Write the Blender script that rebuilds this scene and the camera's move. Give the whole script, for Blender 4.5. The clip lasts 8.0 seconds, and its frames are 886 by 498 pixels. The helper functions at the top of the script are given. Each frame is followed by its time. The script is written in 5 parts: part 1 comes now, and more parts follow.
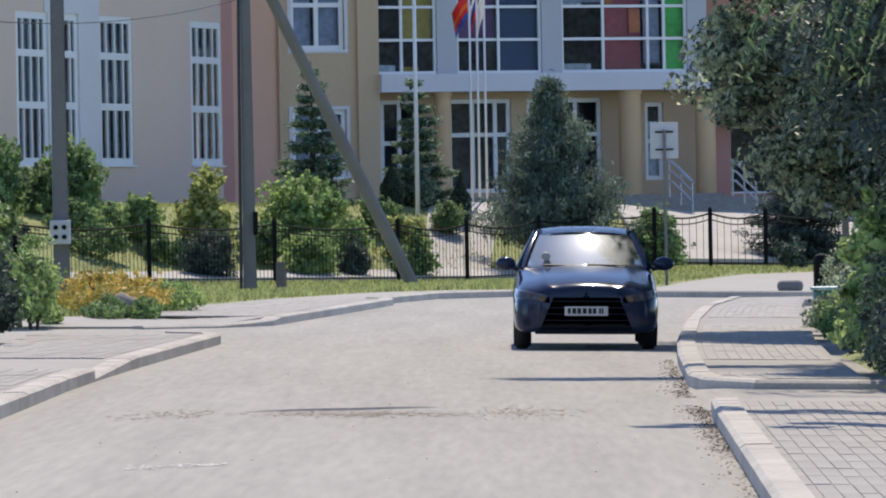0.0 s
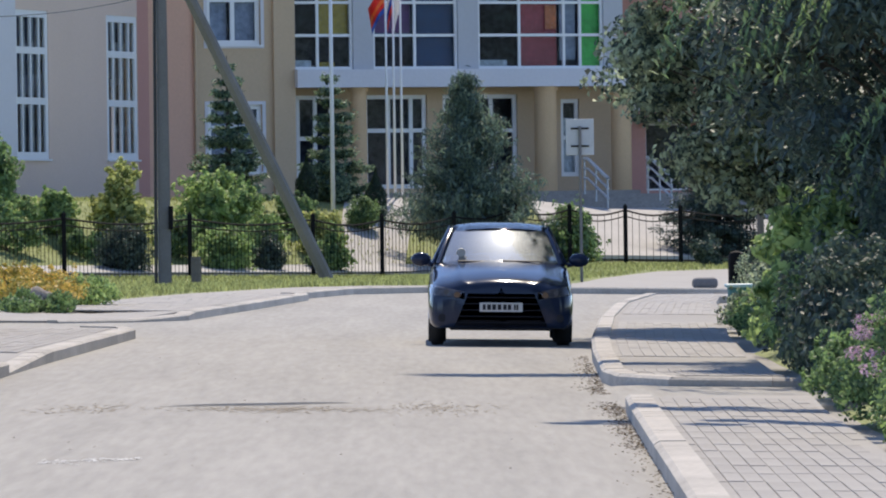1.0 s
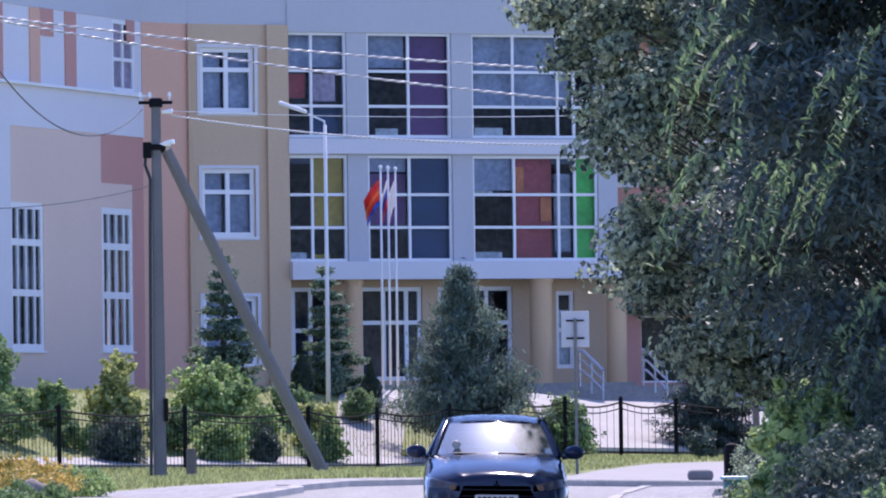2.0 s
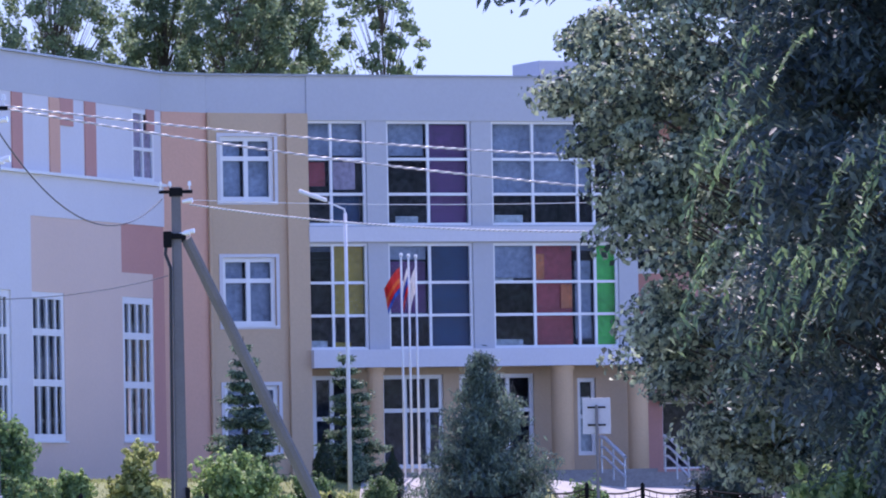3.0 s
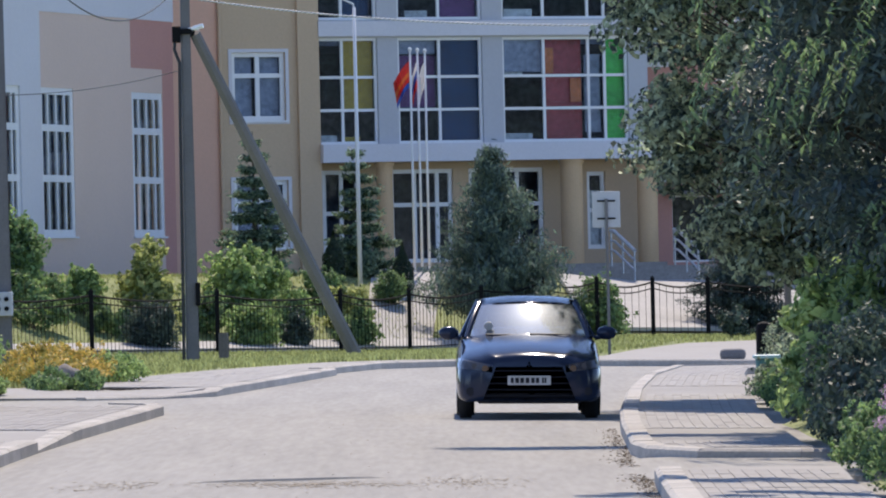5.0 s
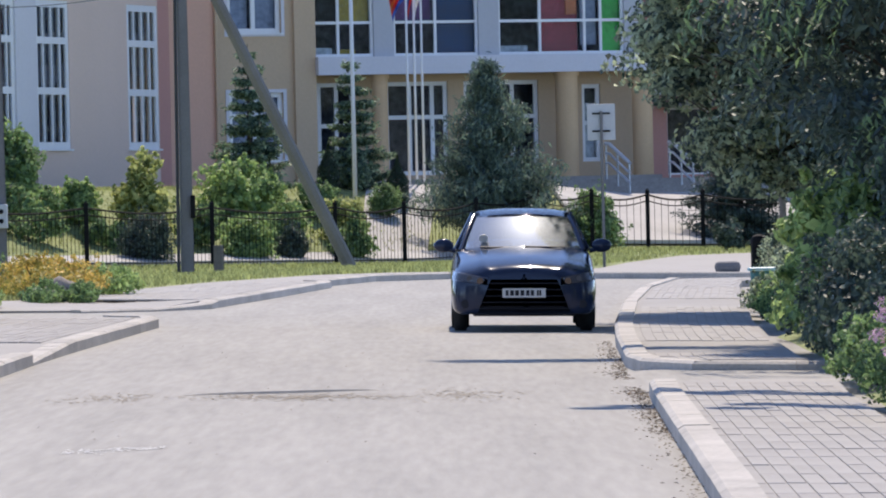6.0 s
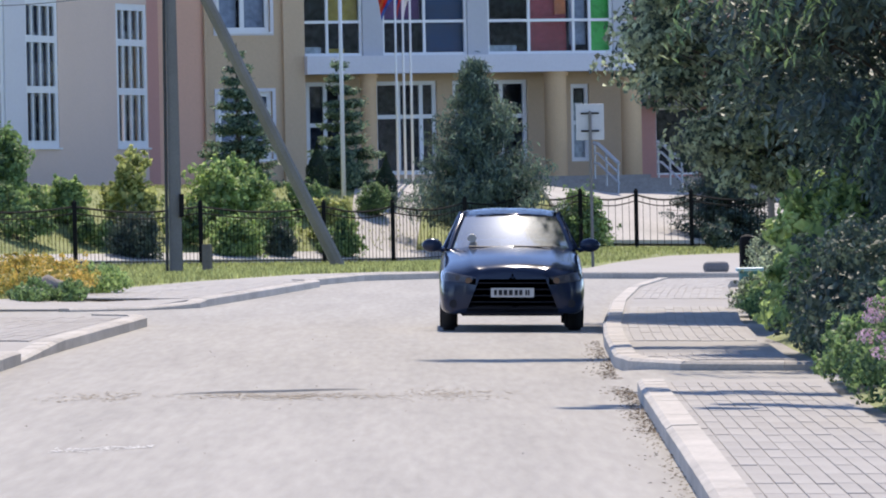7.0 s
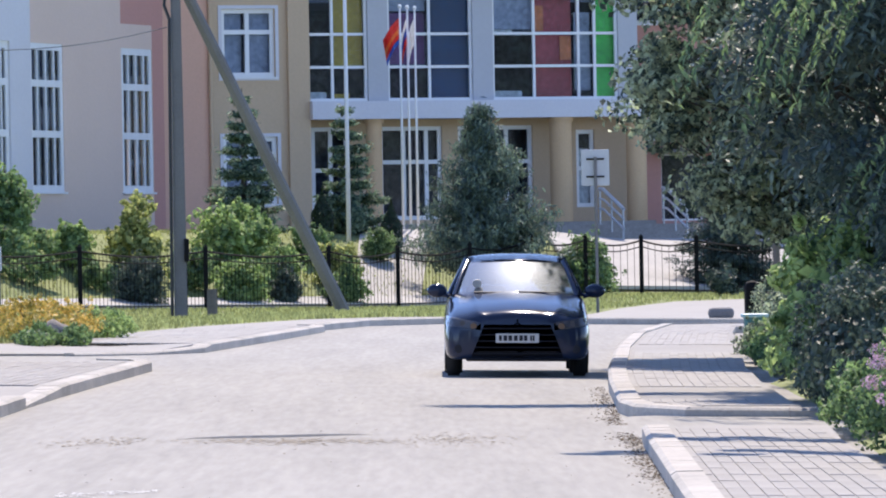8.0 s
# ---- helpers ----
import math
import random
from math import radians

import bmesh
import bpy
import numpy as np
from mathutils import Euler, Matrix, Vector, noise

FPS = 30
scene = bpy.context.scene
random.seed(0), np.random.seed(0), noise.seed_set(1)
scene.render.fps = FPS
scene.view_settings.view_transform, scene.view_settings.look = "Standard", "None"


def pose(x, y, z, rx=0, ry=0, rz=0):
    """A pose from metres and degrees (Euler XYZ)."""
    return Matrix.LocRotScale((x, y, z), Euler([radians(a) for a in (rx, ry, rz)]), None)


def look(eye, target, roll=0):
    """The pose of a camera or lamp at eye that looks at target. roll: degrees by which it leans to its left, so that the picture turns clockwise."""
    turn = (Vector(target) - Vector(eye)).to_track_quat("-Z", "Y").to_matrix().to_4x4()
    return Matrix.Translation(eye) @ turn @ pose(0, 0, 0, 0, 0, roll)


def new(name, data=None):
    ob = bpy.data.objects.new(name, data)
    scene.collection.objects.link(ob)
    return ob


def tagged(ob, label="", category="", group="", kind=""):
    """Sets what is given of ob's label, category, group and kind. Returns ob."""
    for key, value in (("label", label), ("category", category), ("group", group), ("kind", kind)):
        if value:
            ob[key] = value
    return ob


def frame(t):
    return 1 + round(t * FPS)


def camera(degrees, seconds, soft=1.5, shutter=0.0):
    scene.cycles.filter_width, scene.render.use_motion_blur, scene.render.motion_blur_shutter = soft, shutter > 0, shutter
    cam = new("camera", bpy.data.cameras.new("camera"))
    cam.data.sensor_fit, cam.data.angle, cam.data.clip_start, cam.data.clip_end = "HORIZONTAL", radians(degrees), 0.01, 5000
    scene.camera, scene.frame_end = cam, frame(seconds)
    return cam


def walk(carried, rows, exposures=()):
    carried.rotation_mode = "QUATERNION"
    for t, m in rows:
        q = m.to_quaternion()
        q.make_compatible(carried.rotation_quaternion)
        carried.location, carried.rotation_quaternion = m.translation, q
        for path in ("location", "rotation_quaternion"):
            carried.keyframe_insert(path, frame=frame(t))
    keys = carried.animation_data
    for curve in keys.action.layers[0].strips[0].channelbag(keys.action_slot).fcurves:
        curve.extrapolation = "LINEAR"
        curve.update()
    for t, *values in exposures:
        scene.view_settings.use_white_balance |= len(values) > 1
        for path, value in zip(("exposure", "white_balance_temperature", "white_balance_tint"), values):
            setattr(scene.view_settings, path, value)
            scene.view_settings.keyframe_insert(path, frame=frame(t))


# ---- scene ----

# ---- camera: a long lens, held in the hand on one spot, turning ----
cam = camera(7.9, 8.0, soft=2.0)
EYE = 1.66
ROWS = [  # seconds, yaw, pitch, lean
    (0.0, 0.6110, -0.3162, 1.053), (0.5, 0.1640, -0.3395, 0.96), (1.0, -0.1450, -0.3665, 0.774),
    (1.5, -0.1292, 0.0593, 0.739), (2.0, -0.1865, 1.3484, 0.753), (2.2, -0.1990, 1.6391, 0.775),
    (3.3, 0.0908, 2.1622, 1.23), (3.5, 0.0944, 2.0705, 1.28), (4.0, -0.0429, 1.5906, 1.377),
    (4.5, 0.0279, 0.8335, 1.357), (5.0, 0.097, 0.2972, 1.323), (5.2, 0.1050, 0.1130, 1.31),
    (6.3, 0.0178, -0.554, 1.287), (6.5, 0.0, -0.555, 1.249), (7.0, -0.0502, -0.4914, 1.171),
    (7.5, 0.0187, -0.3542, 1.099), (8.0, -0.0043, -0.0853, 1.041),
]
walk(cam, [(t, pose(0, 0, EYE, 90 + pitch, lean, yaw)) for t, yaw, pitch, lean in ROWS],
     exposures=[(0.0, 1.0, 6750, 14), (1.4, 1.03, 6700, 14), (2.0, 1.33, 5800, 33), (2.2, 1.377, 5650, 37), (3.5, 1.414, 5700, 40), (4.0, 1.57, 5850, 36), (4.5, 1.061, 6300, 22), (5.2, 1.037, 6600, 17), (6.5, 1.196, 6600, 17), (7.0, 1.248, 6600, 17), (8.0, 1.394, 6450, 19)])

# ---- sky and sun ----
SUN_UP, SUN_RIGHT = 54.0, 5.0
world = bpy.data.worlds.new("world")
scene.world = world
world.use_nodes = True
sky = world.node_tree.nodes.new("ShaderNodeTexSky")
sky.sky_type, sky.sun_disc = "NISHITA", False
sky.sun_elevation, sky.sun_rotation = radians(SUN_UP), radians(SUN_RIGHT)
sky.air_density, sky.dust_density, sky.ozone_density = 0.7, 0.1, 2.5
sky.altitude = 2500
backg = world.node_tree.nodes["Background"]
world.node_tree.links.new(sky.outputs[0], backg.inputs[0])
backg.inputs[1].default_value = 0.15
lamp = bpy.data.lights.new("sun", "SUN")
lamp.energy, lamp.angle, lamp.color = 2.5, radians(0.53), (1.0, 0.92, 0.77)
sun = new("sun", lamp)
ux, uy, uz = (math.sin(radians(SUN_RIGHT)) * math.cos(radians(SUN_UP)), math.cos(radians(SUN_RIGHT)) * math.cos(radians(SUN_UP)), math.sin(radians(SUN_UP)))
sun.matrix_world = look((ux * 60, uy * 60, uz * 60), (0, 0, 0))


# ---- materials ----
def mat(name, colour, rough=0.8, metal=0.0, vary=0.25, size=1.0, bump=0.0, fine=8.0, island=0.0, second=None, spec=0.5, coat=0.0, obj=0.0, stretch=1.0):
    """A procedural surface: two scales of noise on the colour, fine relief, and differences from piece to piece."""
    m = bpy.data.materials.new(name)
    m.use_nodes = True
    nt = m.node_tree
    b = nt.nodes["Principled BSDF"]
    b.inputs["Roughness"].default_value, b.inputs["Metallic"].default_value = rough, metal
    b.inputs["Specular IOR Level"].default_value, b.inputs["Coat Weight"].default_value = spec, coat
    b.inputs["Coat Roughness"].default_value = 0.03
    at = nt.nodes.new("ShaderNodeTexCoord")
    big, small = nt.nodes.new("ShaderNodeTexNoise"), nt.nodes.new("ShaderNodeTexNoise")
    big.inputs["Scale"].default_value, small.inputs["Scale"].default_value = size, size * fine
    big.inputs["Detail"].default_value = small.inputs["Detail"].default_value = 4
    space = nt.nodes.new("ShaderNodeMapping")
    space.inputs["Scale"].default_value = (1, 1 / stretch, 1)
    nt.links.new(at.outputs["Object"], space.inputs["Vector"])
    for n in (big, small):
        nt.links.new(space.outputs[0], n.inputs["Vector"])
    add = nt.nodes.new("ShaderNodeMath")
    add.operation = "ADD"
    nt.links.new(big.outputs[0], add.inputs[0]), nt.links.new(small.outputs[0], add.inputs[1])
    val = add.outputs[0]
    for weight, node, out in ((island, "ShaderNodeNewGeometry", "Random Per Island"), (obj, "ShaderNodeObjectInfo", "Random")):
        if weight:
            src, mad = nt.nodes.new(node), nt.nodes.new("ShaderNodeMath")
            mad.operation = "MULTIPLY_ADD"
            mad.inputs[1].default_value = weight
            nt.links.new(src.outputs[out], mad.inputs[0]), nt.links.new(val, mad.inputs[2])
            sub = nt.nodes.new("ShaderNodeMath")
            sub.operation = "SUBTRACT"
            sub.inputs[1].default_value = weight / 2
            nt.links.new(mad.outputs[0], sub.inputs[0])
            val = sub.outputs[0]
    ramp = nt.nodes.new("ShaderNodeMapRange")
    ramp.inputs["From Min"].default_value, ramp.inputs["From Max"].default_value = 0.6, 1.4
    nt.links.new(val, ramp.inputs["Value"])
    mix = nt.nodes.new("ShaderNodeMix")
    mix.data_type = "RGBA"
    dark = second or tuple(c * (1 - vary) for c in colour)
    light = tuple(min(1, c * (1 + vary)) for c in colour)
    mix.inputs[6].default_value, mix.inputs[7].default_value = (*dark, 1), (*light, 1)
    nt.links.new(ramp.outputs[0], mix.inputs[0])
    nt.links.new(mix.outputs[2], b.inputs["Base Color"])
    if bump:
        bn = nt.nodes.new("ShaderNodeBump")
        bn.inputs["Strength"].default_value, bn.inputs["Distance"].default_value = bump, 0.02
        nt.links.new(small.outputs[0], bn.inputs["Height"])
        nt.links.new(bn.outputs[0], b.inputs["Normal"])
    return m


def leaf_mat(name, dark, light, size=1.5, island=0.7, rough=0.55, glow=0.5, spec=0.4):
    """Leaves: light comes through them as well as off them."""
    m = mat(name, light, rough=rough, second=dark, vary=0.1, size=size, island=island, spec=spec)
    nt = m.node_tree
    b, out = nt.nodes["Principled BSDF"], nt.nodes["Material Output"]
    tr, mx = nt.nodes.new("ShaderNodeBsdfTranslucent"), nt.nodes.new("ShaderNodeMixShader")
    nt.links.new(b.inputs["Base Color"].links[0].from_socket, tr.inputs["Color"])
    mx.inputs[0].default_value = glow
    nt.links.new(b.outputs[0], mx.inputs[1]), nt.links.new(tr.outputs[0], mx.inputs[2]), nt.links.new(mx.outputs[0], out.inputs[0])
    return m


def glass_mat(name, tint=(0.84, 0.92, 1.0), gloss=1.16, rough=0.03, bloom=0.0):
    m = bpy.data.materials.new(name)
    m.use_nodes = True
    nt = m.node_tree
    nt.nodes.remove(nt.nodes["Principled BSDF"])
    tr, gl, fr, mx = (nt.nodes.new("ShaderNode" + k) for k in ("BsdfTransparent", "BsdfGlossy", "Fresnel", "MixShader"))
    tr.inputs[0].default_value, gl.inputs["Roughness"].default_value = (*tint, 1), rough
    fr.inputs[0].default_value = gloss
    nt.links.new(fr.outputs[0], mx.inputs[0]), nt.links.new(tr.outputs[0], mx.inputs[1]), nt.links.new(gl.outputs[0], mx.inputs[2])
    out = mx
    if bloom:  # a broad bluish gloss, added to widen the glare into a haze
        df, out = nt.nodes.new("ShaderNodeBsdfGlossy"), nt.nodes.new("ShaderNodeMixShader")
        df.inputs["Roughness"].default_value = 0.46
        df.inputs[0].default_value, out.inputs[0].default_value = (0.56, 0.61, 0.68, 1), bloom
        nt.links.new(mx.outputs[0], out.inputs[1]), nt.links.new(df.outputs[0], out.inputs[2])
    nt.links.new(out.outputs[0], nt.nodes["Material Output"].inputs[0])
    return m


ASPHALT = mat("asphalt", (0.305, 0.290, 0.258), 0.92, vary=0.19, size=1.4, bump=0.25, fine=9, stretch=16)
GRASS = mat("grass ground", (0.26, 0.28, 0.11), 0.95, second=(0.12, 0.15, 0.05), size=0.5, bump=0.8, fine=20)
PAVING = mat("concrete paving", (0.325, 0.308, 0.282), 0.9, vary=0.12, size=0.8, bump=0.4, fine=30, obj=0.35, island=0.35)
KERB = mat("kerb concrete", (0.43, 0.40, 0.355), 0.9, vary=0.25, size=1.2, bump=0.4, fine=20, obj=0.3)
YARD = mat("yard paving", (0.42, 0.40, 0.37), 0.9, vary=0.2, size=0.6, bump=0.3, fine=20)
CREAM = mat("cream render", (0.73, 0.55, 0.45), 0.9, vary=0.05, size=0.3, bump=0.2, fine=40)
OCHRE = mat("ochre render", (0.59, 0.425, 0.275), 0.9, vary=0.06, size=0.3, bump=0.2, fine=40)
YELLOW = mat("yellow ochre render", (0.68, 0.45, 0.25), 0.9, vary=0.08, size=0.6, bump=0.2, fine=30)
SALMON = mat("salmon render", (0.56, 0.28, 0.23), 0.9, vary=0.06, size=0.3, bump=0.2, fine=40)
PEACH = mat("peach render", (0.70, 0.40, 0.28), 0.9, vary=0.06, size=0.3, bump=0.2, fine=40)
WHITE = mat("white render", (0.68, 0.66, 0.68), 0.85, vary=0.05, size=0.4, bump=0.15, fine=30)
GREYW = mat("pale grey cladding", (0.50, 0.50, 0.52), 0.8, vary=0.05, size=0.3, bump=0.1, fine=30)
STEPS = mat("worn step concrete", (0.34, 0.305, 0.275), 0.9, vary=0.2, size=1.5, bump=0.3)
SIGNBACK = mat("dull aluminium sign back", (0.50, 0.51, 0.52), 0.6, vary=0.08, size=3)
PLASTIC = mat("white window plastic", (0.8, 0.8, 0.8), 0.35, vary=0.03, size=2)
PLINTH = mat("dark plinth", (0.16, 0.15, 0.15), 0.9, vary=0.2, size=1)
ROOFM = mat("roof edge metal", (0.30, 0.31, 0.33), 0.5, metal=0.5, vary=0.1, size=1)
# navy tint and strong mottling stand in for varied reflections in the panes
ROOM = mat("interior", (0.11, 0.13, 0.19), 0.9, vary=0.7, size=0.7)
GLASS = glass_mat("window glass", gloss=1.2)
GLASS_SKY = glass_mat("window glass that mirrors the sky", gloss=1.75)
CONCRETE = mat("pole concrete", (0.17, 0.165, 0.165), 0.9, vary=0.2, size=1.5, bump=0.4, fine=20)
WOOD = mat("weathered timber", (0.14, 0.125, 0.11), 0.9, vary=0.3, size=2, bump=0.5, fine=15)
IRON = mat("black painted iron", (0.008, 0.008, 0.009), 0.8, vary=0.3, spec=0.15, size=4)
STEEL = mat("galvanised steel", (0.55, 0.56, 0.58), 0.4, metal=0.7, vary=0.12, size=3)
PAINTW = mat("white painted steel", (0.75, 0.75, 0.76), 0.4, vary=0.06, size=3)
PORC = mat("white porcelain", (0.82, 0.82, 0.8), 0.2, vary=0.03, size=4)
CABLE = mat("cable rubber", (0.02, 0.02, 0.02), 0.6, vary=0.2, size=4)
WIREM = mat("aluminium wire", (0.6, 0.6, 0.6), 0.5, metal=0.3, vary=0.1, size=3)
STRAND = mat("dull aluminium strand", (0.30, 0.30, 0.31), 0.6, vary=0.2, size=4)
BARK = mat("bark", (0.10, 0.08, 0.06), 0.95, vary=0.4, size=4, bump=0.8, fine=8)
L_MID = leaf_mat("mid green leaves", (0.06, 0.115, 0.065), (0.31, 0.45, 0.17))
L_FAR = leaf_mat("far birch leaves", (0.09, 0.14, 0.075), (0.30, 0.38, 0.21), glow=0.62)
L_LIGHT = leaf_mat("light green leaves", (0.09, 0.17, 0.07), (0.48, 0.62, 0.23))
L_YELLOWISH = leaf_mat("yellow-green leaves", (0.11, 0.16, 0.05), (0.58, 0.60, 0.22))
L_DEEP = leaf_mat("deep green leaves", (0.032, 0.056, 0.052), (0.115, 0.165, 0.115), glow=0.35)
L_SPRUCE = leaf_mat("dark spruce needles", (0.02, 0.045, 0.045), (0.10, 0.15, 0.125), glow=0.2)
# blue in the dark tone stands in for sky light on shaded leaves
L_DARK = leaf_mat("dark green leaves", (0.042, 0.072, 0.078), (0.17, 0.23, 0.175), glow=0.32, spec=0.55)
# lighter copy of the ash leaf, with sunlight put into its colour
L_SPRAY = leaf_mat("ash leaflets lightened as sunlit", (0.05, 0.10, 0.05), (0.25, 0.36, 0.16), glow=0.45)
L_PALE = leaf_mat("pale green leaves", (0.042, 0.07, 0.058), (0.52, 0.60, 0.38), glow=0.42, island=0.95)
pale_range = L_PALE.node_tree.nodes["Map Range"]  # most leaves kept dark, a few lightened as painted highlights
pale_range.inputs["From Min"].default_value, pale_range.inputs["From Max"].default_value = 0.68, 1.42
L_BLUE = leaf_mat("blue green needles", (0.03, 0.07, 0.05), (0.27, 0.37, 0.23), glow=0.35, island=0.9)
L_PINE = leaf_mat("dark pine needles", (0.045, 0.08, 0.085), (0.21, 0.29, 0.20), glow=0.35, island=0.8)
L_THUJA = leaf_mat("thuja scales", (0.008, 0.022, 0.010), (0.03, 0.06, 0.022), glow=0.1)
L_ORANGE = leaf_mat("orange and yellow leaves", (0.22, 0.24, 0.05), (0.80, 0.56, 0.16), glow=0.4)
L_PINK = leaf_mat("pink petals", (0.46, 0.28, 0.42), (0.75, 0.55, 0.70))
L_GRASS = leaf_mat("grass blades", (0.14, 0.16, 0.06), (0.46, 0.50, 0.20))


# ---- mesh helpers ----
def part(name, bm, material, parent=None, label="", smooth=False):
    """Links a bmesh as one mesh object under a thing or a part."""
    me = bpy.data.meshes.new(name)
    bm.to_mesh(me)
    bm.free()
    me.materials.append(material)
    if smooth:
        me.polygons.foreach_set("use_smooth", [True] * len(me.polygons))
    ob = new(name, me)
    ob.parent = parent
    if label:
        tagged(ob, label)
    return ob


def thing(name, label, category, at=(0, 0, 0), turn=0, group="", kind=""):
    ob = new(name)
    ob.empty_display_size = 0.2
    ob.matrix_world = pose(*at, 0, 0, turn)
    return tagged(ob, label, category, group, kind)


def box(bm, x0, x1, y0, y1, z0, z1, m=None, bevel=0.0):
    r = bmesh.ops.create_cube(bm, size=1, matrix=Matrix.Translation(((x0 + x1) / 2, (y0 + y1) / 2, (z0 + z1) / 2)) @ Matrix.Diagonal((x1 - x0, y1 - y0, z1 - z0, 1)))
    vs = r["verts"]
    if bevel:
        es = list({e for v in vs for e in v.link_edges})
        vs = list({v for f in bmesh.ops.bevel(bm, geom=es, offset=bevel, segments=2, profile=0.5, affect="EDGES")["faces"] for v in f.verts} | {v for v in vs if v.is_valid})
    if m is not None:
        bmesh.ops.transform(bm, matrix=m, verts=vs)
    return bm


def rod(bm, a, b, r0, r1=None, sides=10):
    """A tapered rod from a to b."""
    a, b = Vector(a), Vector(b)
    m = Matrix.Translation((a + b) / 2) @ (b - a).to_track_quat("Z", "Y").to_matrix().to_4x4()
    bmesh.ops.create_cone(bm, cap_ends=True, segments=sides, radius1=r0, radius2=r0 if r1 is None else r1, depth=(b - a).length, matrix=m)
    return bm


def tube(name, points, radius, material, parent=None, label=""):
    """A wire or bent pipe along points."""
    cu = bpy.data.curves.new(name, "CURVE")
    cu.dimensions, cu.bevel_depth, cu.bevel_resolution = "3D", radius, 1
    sp = cu.splines.new("POLY")
    sp.points.add(len(points) - 1)
    for p, c in zip(sp.points, points):
        p.co = (*c, 1)
    tmp = bpy.data.objects.new(name, cu)
    me = bpy.data.meshes.new_from_object(tmp)
    bpy.data.objects.remove(tmp)
    me.materials.clear()
    me.materials.append(material)
    ob = new(name, me)
    ob.parent = parent
    if label:
        tagged(ob, label)
    return ob


def sag(a, b, drop, n=24):
    a, b = Vector(a), Vector(b)
    return [a.lerp(b, i / n) - Vector((0, 0, drop * 4 * (i / n) * (1 - i / n))) for i in range(n + 1)]


RNG = np.random.default_rng(7)


def leaves(name, centres, normals, length, width, material, parent=None, label="", droop=0.3, jitter=0.6):
    """Many small folded leaves in one mesh: a leaf of four triangles at every centre."""
    n = len(centres)
    c = np.asarray(centres, float)
    nrm = np.asarray(normals, float) + RNG.normal(0, jitter, (n, 3))
    nrm /= np.linalg.norm(nrm, axis=1, keepdims=True) + 1e-9
    along = np.cross(nrm, RNG.normal(0, 1, (n, 3)))
    along[:, 2] -= droop
    along /= np.linalg.norm(along, axis=1, keepdims=True) + 1e-9
    side = np.cross(nrm, along)
    side /= np.linalg.norm(side, axis=1, keepdims=True) + 1e-9
    k = RNG.uniform(0.6, 1.25, (n, 1))
    l, w = length * k, width * k
    v = np.stack([c - along * l / 2, c + side * w / 2 + nrm * w * 0.15, c + along * l / 2 - nrm * l * 0.08, c - side * w / 2 + nrm * w * 0.15], 1).reshape(-1, 3)
    me = bpy.data.meshes.new(name)
    i = np.arange(n)[:, None] * 4
    tri = np.concatenate([i + [0, 1, 2], i + [0, 2, 3]], 1).reshape(-1)
    me.vertices.add(4 * n), me.loops.add(6 * n), me.polygons.add(2 * n)
    me.vertices.foreach_set("co", v.reshape(-1).astype(np.float32))
    me.loops.foreach_set("vertex_index", tri.astype(np.int32))
    me.polygons.foreach_set("loop_start", np.arange(0, 6 * n, 3, dtype=np.int32))
    me.update()
    me.validate()
    me.materials.append(material)
    ob = new(name, me)
    ob.parent = parent
    if label:
        tagged(ob, label)
    return ob


def clump_points(clumps, per, shell=0.55):
    """Points in the outer shells of many lumps (x, y, z, rx, ry, rz), with the way out."""
    cs, ns = [], []
    for x, y, z, rx, ry, rz in clumps:
        d = RNG.normal(0, 1, (per, 3))
        d /= np.linalg.norm(d, axis=1, keepdims=True)
        r = shell + (1.08 - shell) * RNG.random((per, 1)) ** 0.6
        cs.append(np.array([x, y, z]) + d * r * [rx, ry, rz])
        ns.append(d)
    return np.concatenate(cs), np.concatenate(ns)


def plate(bm, ss, zs, keep, o0, o1, m):
    """One connected slab from a grid of cells: front, back and the edges round what is left out."""
    vs = {}

    def v(i, j, o):
        if (i, j, o) not in vs:
            vs[i, j, o] = bm.verts.new(m @ Vector((ss[i], o1 if o else o0, zs[j])))
        return vs[i, j, o]

    n, k = len(ss) - 1, len(zs) - 1
    on = {(i, j) for i in range(n) for j in range(k) if keep(i, j)}
    for i, j in on:
        c = ((i, j), (i + 1, j), (i + 1, j + 1), (i, j + 1))
        bm.faces.new([v(*p, 1) for p in c])
        bm.faces.new([v(*p, 0) for p in c[::-1]])
        for e, (di, dj) in enumerate(((0, -1), (1, 0), (0, 1), (-1, 0))):
            if (i + di, j + dj) not in on:
                a, b = c[e], c[(e + 1) % 4]
                bm.faces.new((v(*a, 1), v(*a, 0), v(*b, 0), v(*b, 1)))
    bmesh.ops.recalc_face_normals(bm, faces=bm.faces)
    return bm


# ---- the lie of the land ----
def sink(x, y):
    """The verge falls away from the pavement towards the fence."""
    return 0.3 * min(1, max(0, (y - 144 - 4 * max(-14, x)) / 20)) * min(1, max(0, (2.2 - x) / 2))


def base_z(x, y):
    """The street leans a little to one side; past the fence the ground climbs to the school."""
    d = y - (158 + 1.1 * (max(-14, min(14, x)) + 6))
    k = min(1, max(0, (d - 0.5) / 12.0))
    lean = max(-12, min(12, x)) * -0.021
    rise = 1.72 - 0.42 * min(1, max(0, (x - 1.5) / 3.5))
    lift = k * k * (3 - 2 * k)
    return lean * (1 - 0.6 * k) + rise * lift - sink(x, y) * (1 - lift) + (0.10 * min(1, max(0, (d + 14) / 10)))


